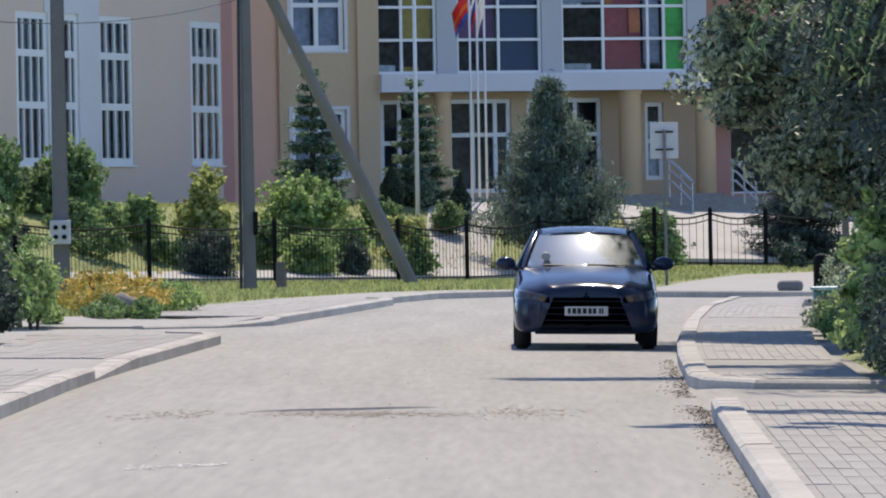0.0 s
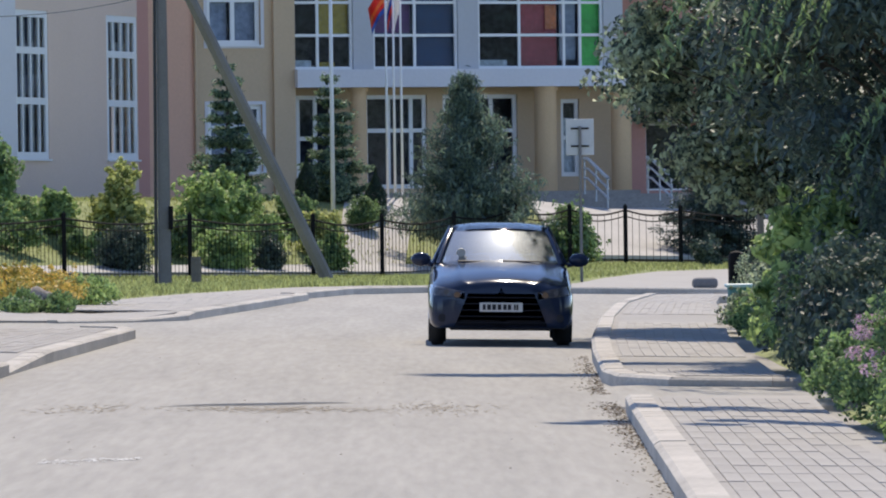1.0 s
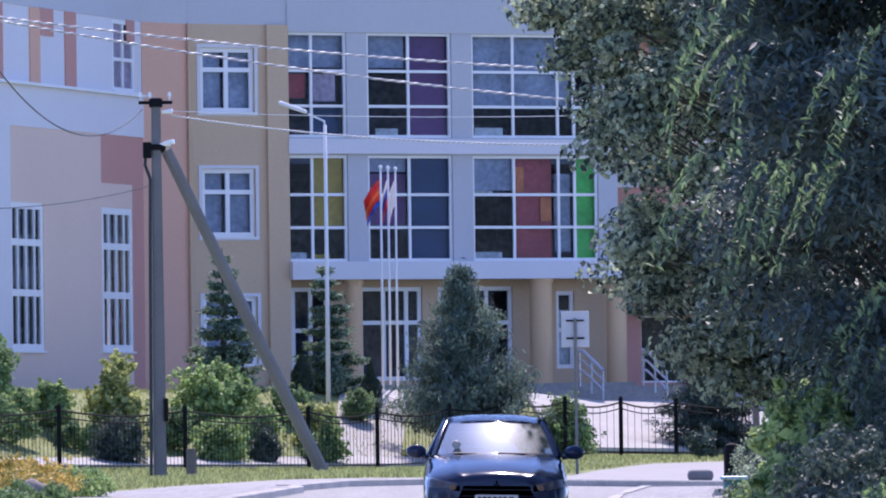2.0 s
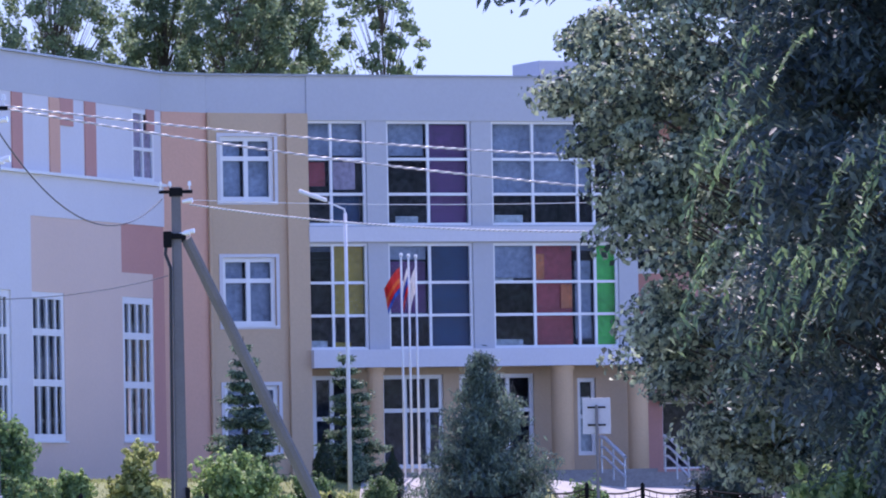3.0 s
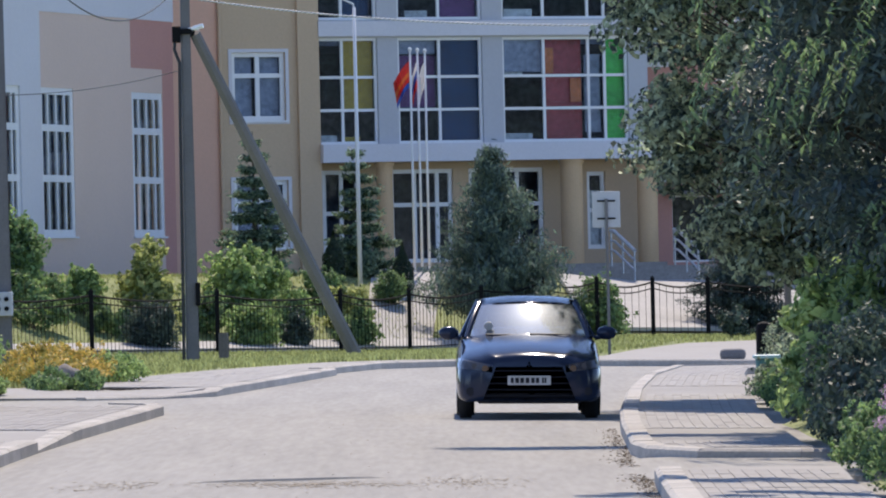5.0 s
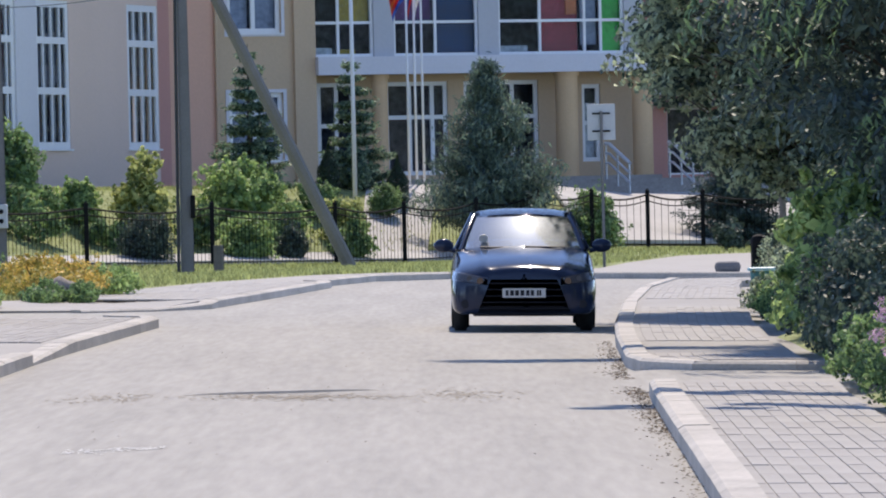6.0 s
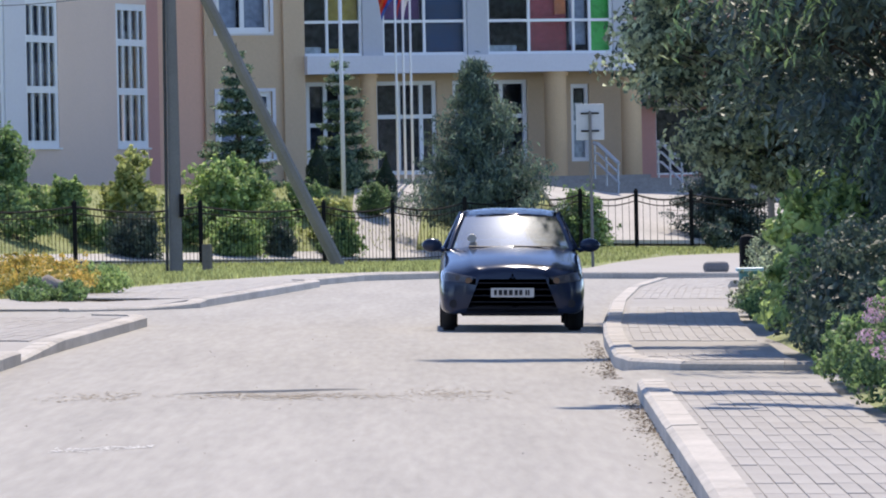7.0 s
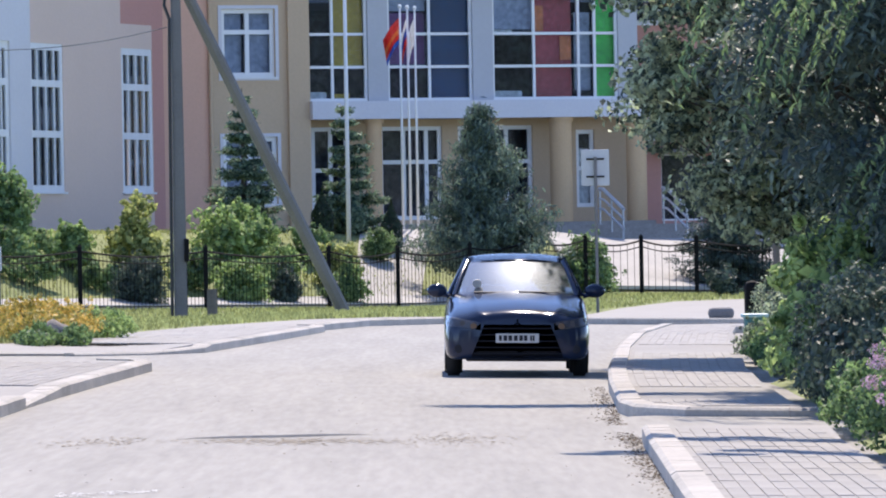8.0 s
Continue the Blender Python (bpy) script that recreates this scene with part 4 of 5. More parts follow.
        rod(bm, (sx * 0.53, nose_y(0.53, 0.615) - 0.016, 0.615), (sx * 0.53, nose_y(0.53, 0.615) + 0.02, 0.62), 0.04, 0.035, 12)
        part("indicator", bm, AMBER, hl)
        bm = bmesh.new()
        rod(bm, (sx * 0.71, nose_y(0.71, 0.34) - 0.012, 0.34), (sx * 0.71, nose_y(0.71, 0.34) + 0.05, 0.34), 0.05, 0.05, 14)
        part("fog_lamp", bm, BLACKP, car)
        # wheels
        for wy in (0.0, 2.635):
            bm = bmesh.new()
            bmesh.ops.create_cone(bm, cap_ends=True, segments=36, radius1=0.315, radius2=0.315, depth=0.215, matrix=Matrix.Translation((sx * 0.765, wy, 0.315)) @ Matrix.Rotation(radians(90), 4, "Y"))
            es = [e for e in bm.edges if len(e.link_faces) == 2 and any(len(f.verts) > 5 for f in e.link_faces)]
            bmesh.ops.bevel(bm, geom=es, offset=0.035, segments=3, affect="EDGES")
            wh = part("wheel", bm, RUBBER, car, "black tyre", smooth=True)
            bm = bmesh.new()
            rod(bm, (sx * 0.86, wy, 0.315), (sx * 0.877, wy, 0.315), 0.2, 0.19, 24)
            part("rim", bm, STEEL, wh)
    patch("rear_window", lambda u, v: Vector((u * lerp(0.68, 0.57, v), lerp(3.25, 2.72, v), lerp(1.05, 1.38, v))), 6, 3, WSCREEN, car, thick=0)
    # grille mouth, plate, badge
    def grille(u, v):
        xx, zz = u * lerp(0.56, 0.40, v), lerp(0.235, 0.635, v)
        return Vector((xx, nose_y(xx, zz) - 0.008, zz))
    gr = patch("grille", grille, 14, 10, BLACKP, car, "gaping black grille", thick=0.012)
    for k in range(5):
        v = 0.12 + 0.19 * k
        pts = [tuple(grille(u / 5, v) + Vector((0, -0.006, 0))) for u in range(-5, 6)]
        tube("slat", pts, 0.007, BLACKP, gr)
    bm = bmesh.new()
    box(bm, -0.26, 0.26, -0.955, -0.945, 0.415, 0.527, bevel=0.004)
    pl = part("number_plate", bm, PLATEM, car, "white number plate with dark marks")
    for cx, wd in ((-0.205, 0.035), (-0.145, 0.045), (-0.085, 0.045), (-0.02, 0.045), (0.045, 0.04), (0.1, 0.04), (0.165, 0.022), (0.195, 0.022)):
        bm = bmesh.new()
        box(bm, cx - wd / 2, cx + wd / 2, -0.9585, -0.955, 0.44, 0.505)
        part("mark", bm, BLACKP, pl)
    bm = bmesh.new()
    for a in (90, 210, 330):
        c, s = math.cos(radians(a)), math.sin(radians(a))
        pts = [(0, 0), (0.028 * math.cos(radians(a - 30)), 0.028 * math.sin(radians(a - 30))), (0.05 * c, 0.05 * s), (0.028 * math.cos(radians(a + 30)), 0.028 * math.sin(radians(a + 30)))]
        bm.faces.new([bm.verts.new((px, -0.945, 0.655 + pz)) for px, pz in pts])
    bmesh.ops.solidify(bm, geom=bm.faces[:], thickness=0.012)
    part("badge", bm, CHROME, car, "small chrome badge of three lozenges")
    bm = bmesh.new()
    box(bm, -0.62, 0.62, -0.86, -0.6, 0.19, 0.24, bevel=0.02)
    part("bumper_lip", bm, BLACKP, car)
    # wipers
    for a, b in (((-0.52, 0.32, 1.012), (-0.05, 0.24, 1.01)), ((0.02, 0.24, 1.02), (0.52, 0.30, 1.015))):
        bm = bmesh.new()
        rod(bm, a, b, 0.012, 0.008, 6)
        part("wiper", bm, BLACKP, car)
    # inside
    bm = bmesh.new()
    box(bm, -0.70, 0.70, 0.55, 0.95, 0.80, 0.97, bevel=0.05)
    part("dashboard", bm, SEATM, car)
    for sx in (-0.36, 0.36):
        bm = bmesh.new()
        box(bm, sx - 0.25, sx + 0.25, 1.65, 1.82, 0.5, 1.08, bevel=0.05)
        box(bm, sx - 0.13, sx + 0.13, 1.68, 1.80, 1.1, 1.27, bevel=0.04)
        part("seat", bm, SEATM, car)
    bm = bmesh.new()
    bmesh.ops.create_cone(bm, cap_ends=False, segments=24, radius1=0.19, radius2=0.17, depth=0.03, matrix=Matrix.Translation((0.36, 1.05, 0.97)) @ Matrix.Rotation(radians(65), 4, "X"))
    part("steering_wheel", bm, BLACKP, car)
    bm = bmesh.new()
    box(bm, -0.12, 0.12, 1.02, 1.05, 1.25, 1.32, bevel=0.02)
    part("rear_view_mirror", bm, BLACKP, car)
    bm = bmesh.new()
    rod(bm, (-0.48, 0.545, 1.115), (-0.48, 0.555, 1.12), 0.055, 0.055, 16)
    part("sticker", bm, PLATEM, car, "pale sticker behind the windscreen")
    car.matrix_world = pose(x, y, base_z(x, y) + 0.002, 0, lean, 0)
    return car


build_car(0.87, 78.2, 1.2)


# ---- shrubs, conifers, trees ----
def bush(x, y, w, h, leaf=L_MID, size=0.09, label="", depth=None, count=None, category="shrub", name="shrub", z0=None, seed=0, ragged=0.5, group=""):
    """A shrub: stems and uneven lumps of many leaves."""
    r = random.Random(seed + int(x * 100) + int(y * 10))
    z = (base_z(x, y) + 0.05) if z0 is None else z0
    b = thing(name, label, category, at=(x, y, z), group=group)
    d = depth or w
    for i in range(5):
        bm = bmesh.new()
        a = r.uniform(0, 6.28)
        rod(bm, (0.08 * math.cos(a), 0.08 * math.sin(a), -0.1), (w * 0.3 * math.cos(a), d * 0.3 * math.sin(a), h * r.uniform(0.5, 0.85)), 0.022, 0.006, 5)
        part("stem", bm, BARK, b)
    clumps = []
    n = count or max(12, int(18 * (w * h) ** 0.5 / 0.9))
    small = min(w, d, h * 1.2)
    for i in range(n):
        # lumps stand on the skin of a dome, smaller towards its top
        a, u = r.uniform(0, 6.28), r.random() ** 0.8
        spread = (1 - u ** 2.2) ** 0.5 * (0.78 + 0.22 * min(1, u * 5))
        rad = r.uniform(0.11, 0.20) * small * (1.1 - 0.35 * u)
        k = r.uniform(0.55, 1.0) ** 0.5
        cz = h * (0.12 + 0.80 * u) + r.uniform(-ragged, ragged) * 0.2 * h
        clumps.append((max(0, w / 2 - rad * 0.5) * k * spread * math.cos(a), max(0, d / 2 - rad * 0.5) * k * spread * math.sin(a), max(rad * 0.5, min(h - rad * 0.6, cz)), rad * 1.15, rad * 1.15, rad * 0.85))
    mean = sum(c[3] for c in clumps) / n
    for i in range(int(n * 1.4 * ragged / 0.35)):
        # young shoots that stand out of the lumps
        c0 = r.choice(clumps[:n])
        a, e = r.uniform(0, 6.28), r.uniform(-0.1, 1.2)
        q, f = c0[3] * r.uniform(0.9, 1.9), r.uniform(0.16, 0.42)
        clumps.append((c0[0] + q * math.cos(a) * math.cos(e), c0[1] + q * math.sin(a) * math.cos(e), max(0.05, c0[2] + q * math.sin(e) * 0.9), mean * f, mean * f, mean * f * 1.3))
    per = int(min(700, max(70, 11.0 * (mean / size) ** 2)))
    c, nrm = clump_points(clumps[:n], per, shell=0.55)
    if clumps[n:]:
        c2, n2 = clump_points(clumps[n:], max(12, per // 7), shell=0.2)
        c, nrm = np.concatenate([c, c2]), np.concatenate([nrm, n2])
    size_1 = np.full((len(c), 1), size)
    # older, larger leaves deep inside close the shrub
    inner, inrm = clump_points([(0, 0, h * 0.42, w * 0.36, d * 0.36, h * 0.36)], int(min(2500, 60 + 9 * (small / size) ** 2 * 0.3 * max(1, d / w))), shell=0.5)
    c, nrm = np.concatenate([c, inner]), np.concatenate([nrm, inrm])
    size_1 = np.concatenate([size_1, np.full((len(inner), 1), size * 1.8)])
    leaves("foliage", c, nrm + [0, 0, 0.35], size_1, size_1 * 0.62, leaf, b)
    return b


def conifer(x, y, h, r, leaf, label, tiers=13, needle=0.16, name="spruce", sparse=1.0, up=0.15, z0=None, power=0.95, slim=0.34, lift=-0.1, skirt=0.06):
    """A conifer: a straight stem, whorls of boughs, and sprays of needles along every bough."""
    z = (base_z(x, y) + 0.05) if z0 is None else z0
    t = thing(name, label, "conifer", at=(x, y, z))
    rr = random.Random(int(x * 77 + y))
    bm = bmesh.new()
    rod(bm, (0, 0, -0.2), (0, 0, h * 0.98), 0.03 * h ** 0.8, 0.01, 8)
    cs, ns = [], []
    for k in range(tiers):
        u = (k + 0.3) / tiers
        zz = h * (skirt + (0.96 - skirt) * u)
        reach = r * (1 - u) ** power * rr.uniform(0.85, 1.12) + 0.06
        n = max(5, int(9 * (1 - u) + 5))
        for i in range(n):
            a = rr.uniform(0, 6.28)
            L = reach * rr.uniform(0.62, 1.15)
            tip = Vector((L * math.cos(a), L * math.sin(a), zz + L * rr.uniform(up - 0.2, up + 0.2)))
            rod(bm, (0, 0, zz - 0.05), tip, 0.014, 0.004, 4)
            m = int(46 * sparse * (0.4 + L / r))
            q = np.linspace(0.18, 1.03, m)[:, None]
            p = np.array([0, 0, zz - 0.05]) * (1 - q) + np.array(tip) * q
            p = p + RNG.normal(0, 0.03 + 0.06 * (r / 1.2), (m, 3)) * [1, 1, 0.5]
            p[:, 2] -= 0.12 * L * np.sin(q[:, 0] * 2.6)
            cs.append(p)
            ns.append(np.tile([0.2 * math.cos(a), 0.2 * math.sin(a), 1.0], (m, 1)))
    part("trunk", bm, BARK, t)
    leaves("needles", np.concatenate(cs), np.concatenate(ns), needle, needle * slim, leaf, t, droop=-lift, jitter=0.7)
    return t


def clipped_cone(x, y, h, r, label):
    """A clipped evergreen cone."""
    t = thing("thuja", label, "thuja", at=(x, y, base_z(x, y) + 0.05))
    n = 4200
    u = RNG.random(n) ** 1.2
    a = RNG.uniform(0, 6.283, n)
    rad = r * np.minimum(1, 2.6 * (1 - u) ** 1.35) * (0.82 + 0.18 * np.minimum(1, u * 6)) * RNG.uniform(0.8, 1.03, n)
    c = np.stack([rad * np.cos(a), rad * np.sin(a), u * h], 1)
    bm = bmesh.new()
    rod(bm, (0, 0, -0.1), (0, 0, h * 0.9), r * 0.35, 0.02, 10)
    part("trunk", bm, BARK, t)
    leaves("foliage", c, np.stack([np.cos(a), np.sin(a), 0.4 + 0 * a], 1), 0.08, 0.035, L_THUJA, t, droop=-0.8, jitter=0.3)
    return t


def broad_tree(x, y, h, crown, leaf, size, label, trunk=0.16, per=420, count=120, squash=0.7, bare=0.25, seed=1, droop=0.35, clump=0.5, shape=None, fan=0, name="tree", below=None, overhang=()):
    """A broad-leaved tree: a tapered trunk, limbs, twigs and a crown of leafy tufts with gaps.
    fan: leaflets that stand along a common stalk, as on an ash."""
    r = random.Random(seed)
    t = thing(name, label, "tree", at=(x, y, base_z(x, y) + 0.05))
    bm = bmesh.new()
    top = h * 0.9
    last, pts = Vector((0, 0, -0.2)), []
    for i in range(1, 9):
        p = Vector((r.uniform(-0.06, 0.06) * i * 0.4, r.uniform(-0.06, 0.06) * i * 0.4, top * i / 8))
        rod(bm, last, p, trunk * (1 - (i - 1) / 9), trunk * (1 - i / 9), 9)
        pts.append(p)
        last = p
    clumps = []
    for i in range(count):
        for _ in range(40):
            u = r.random()
            a = r.uniform(0, 6.283)
            prof = (math.sin(math.pi * min(1, (0.06 + 0.90 * u))) ** 0.65) if shape is None else shape(u)
            k = crown * prof * (r.random() ** 0.42)
            cx, cy, cz = k * math.cos(a), k * math.sin(a) * 1.0, h * (bare + (1 - bare) * u)
            if below is None or below(x + cx, y + cy, cz):
                break
        else:
            continue
        rad = clump * r.uniform(0.6, 1.25)
        clumps.append((cx, cy, cz, rad * 1.15, rad * 1.15, rad * squash))
        start = pts[min(7, max(0, int((cz / top) * 8) - 2))]
        mid = start.lerp(Vector((cx, cy, cz)), 0.55) + Vector((0, 0, 0.12))
        rod(bm, start, mid, trunk * 0.15, trunk * 0.09, 5)
        rod(bm, mid, (cx, cy, cz), trunk * 0.09, 0.006, 5)
    for ox, oy, oz, rad in overhang:
        clumps.append((ox - x, oy - y, oz, rad, rad, rad * 0.6))
        rod(bm, pts[5], (ox - x, oy - y, oz), 0.05, 0.01, 5)
    part("trunk", bm, BARK, t)
    if fan:
        cs, ns = [], []
        for c in clumps:
            m = per // fan
            d = RNG.normal(0, 1, (m, 3))
            d /= np.linalg.norm(d, axis=1, keepdims=True)
            root = np.array(c[:3]) + d * RNG.uniform(0.3, 1.0, (m, 1)) * np.array(c[3:])
            way = d * [1, 1, 0.3] + RNG.normal(0, 0.3, (m, 3)) - [0, 0, 0.45]
            way /= np.linalg.norm(way, axis=1, keepdims=True)
            side = np.cross(way, [0, 0, 1.0])
            side /= np.linalg.norm(side, axis=1, keepdims=True) + 1e-9
            for i in range(fan):
                sgn = 1 if i % 2 else -1
                cs.append(root + way * size * 0.55 * (i // 2 + 1) + side * sgn * size * 0.5 - [0, 0, 0.02 * i])
                ns.append(np.cross(side, way) * 1.0 + [0, 0, 0.3])
        leaves("crown", np.concatenate(cs), np.concatenate(ns), size, size * 0.36, leaf, t, droop=0.5, jitter=0.25)
    else:
        c, nrm = clump_points(clumps, per, shell=0.2)
        leaves("crown", c, nrm + [0, 0, 0.5], size, size * 0.68, leaf, t, droop=droop)
    return t


# planting behind and before the fence
G = "shrubs along the fence"
bush(-7.65, 161.0, 1.75, 2.15, L_YELLOWISH, 0.15, "tall loose light green shrub with yellowish tips", group=G, ragged=1.7, count=16)
bush(-7.5, 158.4, 1.35, 1.25, L_DEEP, 0.07, "dense dark green shrub by the fence", group=G, count=60)
bush(-9.3, 161.2, 1.2, 1.15, L_LIGHT, 0.13, "small light green shrub", group=G)
bush(-11.3, 163, 2.2, 1.6, L_MID, 0.15, "rounded green shrub below the school windows", group=G)
bush(-13.0, 160, 1.9, 2.1, L_MID, 0.15, "rounded green shrub below the school windows", group=G)
bush(-5.4, 166, 2.3, 1.45, L_LIGHT, 0.15, "broad bright green shrub on the school lawn", group=G, count=50)
bush(-4.15, 165, 1.25, 1.0, L_LIGHT, 0.10, "low rounded green shrub", group=G)
bush(-5.05, 161.3, 1.45, 1.1, L_LIGHT, 0.11, "bright green clipped shrub behind the fence", group=G, count=44)
bush(-4.0, 162.2, 0.95, 0.95, L_DEEP, 0.08, "dark green low shrub behind the fence", group=G)
bush(-2.5, 163.6, 1.2, 1.25, L_MID, 0.10, "leafy green shrub by the foot of the brace", group=G)
bush(-2.75, 166.0, 1.3, 1.2, L_YELLOWISH, 0.10, "yellow-green shrub on the lawn", group=G)
bush(3.75, 169.4, 1.9, 1.55, L_MID, 0.10, "green shrub behind the railing", group=G)
bush(7.4, 169.5, 0.9, 0.9, L_DEEP, 0.09, "small dark shrub beside the yard", group=G)
bush(-1.7, 170, 0.95, 0.9, L_MID, 0.06, "clipped green ball shrub", group=G, count=60, ragged=0.1)
bush(-2.6, 173, 1.2, 1.1, L_BLUE, 0.10, "low blue-green shrub beside the path", group=G)
bush(-10.3, 158.6, 2.2, 0.8, L_MID, 0.09, "low leafy hedge behind the fence", depth=0.8, group=G)
bush(-12.6, 156.0, 2.2, 1.0, L_DEEP, 0.09, "low dark hedge behind the fence", depth=0.8, group=G)
for hx, hy, hw, hh, hl, ht in ((-10.7, 160.6, 2.4, 0.85, L_MID, "leafy green hedge behind the fence"), (-8.6, 159.9, 1.3, 0.7, L_MID, "leafy green hedge behind the fence"), (-6.4, 162.2, 1.5, 0.95, L_MID, "leafy green shrub beside the pole"), (-4.6, 164.0, 1.7, 0.85, L_MID, "low leafy green shrub behind the fence"), (-12.0, 162.0, 2.2, 1.0, L_MID, "leafy green hedge behind the fence"), (-3.5, 168.0, 1.6, 0.9, L_MID, "low leafy green shrub on the lawn")):
    bush(hx, hy, hw, hh, hl, 0.10, ht, depth=1.2, group=G, ragged=0.7)
conifer(-5.25, 170, 4.0, 1.1, L_BLUE, "young blue spruce with layered boughs", tiers=11, needle=0.17, sparse=3.0, up=-0.02, power=0.8)
conifer(-2.55, 174, 3.75, 1.0, L_BLUE, "young blue spruce with layered boughs", tiers=10, needle=0.17, sparse=3.0, up=-0.02, power=0.8)
conifer(1.05, 168, 5.05, 2.1, L_PINE, "dense dark pine standing behind the fence", tiers=26, needle=0.20, name="pine", sparse=2.9, power=0.95, up=0.34, z0=0.3, slim=0.2, lift=0.9, skirt=0.1)
conifer(8.0, 175.8, 4.6, 1.75, L_SPRUCE, "dark blue spruce beside the school gate", tiers=20, needle=0.14, sparse=3.5, up=-0.1)
clipped_cone(-3.2, 171.5, 1.35, 0.30, "dark green thuja clipped to a point")
clipped_cone(-1.36, 171.5, 1.4, 0.30, "dark green thuja clipped to a point")

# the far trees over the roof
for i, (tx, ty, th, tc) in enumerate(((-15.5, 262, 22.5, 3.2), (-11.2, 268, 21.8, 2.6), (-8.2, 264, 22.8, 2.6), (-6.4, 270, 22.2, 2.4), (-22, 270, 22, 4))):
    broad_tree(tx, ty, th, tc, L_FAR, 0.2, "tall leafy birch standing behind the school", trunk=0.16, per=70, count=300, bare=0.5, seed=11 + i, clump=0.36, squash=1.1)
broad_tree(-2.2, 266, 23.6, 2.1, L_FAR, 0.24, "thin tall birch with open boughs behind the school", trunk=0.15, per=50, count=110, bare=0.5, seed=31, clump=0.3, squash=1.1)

# the roadside trees; their street side is trimmed back
def pale_edge(z):
    keys = ((0, 4.2), (2.0, 3.6), (2.8, 3.05), (3.5, 2.52), (5.0, 2.1), (6.5, 1.68), (8.2, 1.0), (8.8, 2.6), (12, 3.0))
    for (a, xa), (b, xb) in zip(keys, keys[1:]):
        if z <= b:
            return xa + (xb - xa) * (z - a) / (b - a)
    return 1.1


broad_tree(5.2, 84.0, 10.5, 3.8, L_PALE, 0.11, "roadside tree with small grey-green leaves", trunk=0.17, per=330, count=540, bare=0.17, seed=5, clump=0.42, below=lambda x, y, z: x > pale_edge(z))
ash = broad_tree(5.7, 66.0, 9.2, 2.7, L_DARK, 0.16, "roadside ash with long feathered leaves", trunk=0.17, per=560, count=230, bare=0.12, seed=9, clump=0.5, fan=8, below=lambda x, y, z: x > 2.75 - 0.06 * z,
           overhang=[(0.75 + 0.42 * i, 69.0 + 0.15 * i, 7.5 + 0.1 * (i % 2), 0.34) for i in range(6)])
broad_tree(8.4, 74.0, 10.5, 3.4, L_DARK, 0.14, "dark dense tree behind the roadside hedge", trunk=0.2, per=330, count=200, bare=0.05, seed=15, clump=0.6)

rs = random.Random(12)
cs, ns = [], []
bm = bmesh.new()
ash_at = ash.matrix_world.translation
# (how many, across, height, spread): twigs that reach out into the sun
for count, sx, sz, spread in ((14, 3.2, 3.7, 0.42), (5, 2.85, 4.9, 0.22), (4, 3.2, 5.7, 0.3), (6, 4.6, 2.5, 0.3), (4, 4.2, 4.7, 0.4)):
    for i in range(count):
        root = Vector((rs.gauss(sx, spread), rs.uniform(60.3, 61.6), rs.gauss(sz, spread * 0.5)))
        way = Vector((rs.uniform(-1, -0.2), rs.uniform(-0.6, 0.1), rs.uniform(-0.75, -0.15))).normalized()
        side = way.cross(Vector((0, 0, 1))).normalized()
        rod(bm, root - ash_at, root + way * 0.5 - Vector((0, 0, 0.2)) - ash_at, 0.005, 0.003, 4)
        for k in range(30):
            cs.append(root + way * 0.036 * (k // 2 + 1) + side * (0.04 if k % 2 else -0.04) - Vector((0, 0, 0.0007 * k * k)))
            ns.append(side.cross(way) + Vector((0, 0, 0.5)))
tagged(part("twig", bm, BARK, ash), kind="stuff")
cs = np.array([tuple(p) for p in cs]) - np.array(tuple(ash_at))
leaves("leaf_sprays", cs, np.array([tuple(p) for p in ns]), 0.13, 0.045, L_SPRAY, ash, "feathered leaves coloured lighter as if sunlit", droop=0.9, jitter=0.3)
broad_tree(6.9, 53.0, 10.0, 2.8, L_DARK, 0.13, "leafy roadside tree whose boughs reach over the pavement", trunk=0.17, per=300, count=110, bare=0.35, seed=21, clump=0.5,
           below=lambda x, y, z: x > 4.6 and z > 3.0, overhang=[(1.6 + 0.3 * i, 55.0 - 0.1 * i + 0.35 * (i * 5 % 3), 7.4 + 0.12 * (i % 3), 0.26 + 0.05 * (i % 3)) for i in range(9)] + [(2.5 + 0.25 * i, 51.4 + 0.3 * (i * 7 % 4), 7.5, 0.24 + 0.05 * (i % 2)) for i in range(9)])

# hedges and flowers on both sides of the street
H = "roadside hedge"
bush(4.05, 66.0, 1.5, 1.75, L_LIGHT, 0.13, "leafy roadside hedge shrub with heart-shaped leaves", depth=4, count=50, group=H)
bush(4.75, 72.0, 2.0, 1.9, L_DEEP, 0.08, "dark roadside hedge shrub", depth=4, count=50, group=H)
bush(3.85, 59.0, 1.4, 1.3, L_DEEP, 0.07, "dark roadside hedge shrub", depth=4, count=50, group=H)
bush(5.0, 61.0, 1.9, 2.5, L_DEEP, 0.08, "dark roadside hedge shrub", depth=5, count=60, group=H)
bush(3.62, 54.5, 0.9, 0.55, L_MID, 0.06, "low leafy growth at the pavement edge", depth=4, count=40, group=H)
spirea = bush(3.62, 48.5, 0.95, 0.95, L_MID, 0.055, "roadside spirea with pink flower heads", depth=3.4, count=50, group=H)
bush(4.35, 50.0, 1.3, 1.5, L_DEEP, 0.07, "dark roadside hedge shrub", depth=5, count=50, group=H)
bush(3.65, 43.5, 1.3, 0.75, L_MID, 0.055, "low leafy growth at the pavement edge", depth=4, count=50, group=H)
bush(4.35, 44.0, 1.6, 1.4, L_DEEP, 0.07, "dark roadside hedge shrub", depth=4, count=50, group=H)
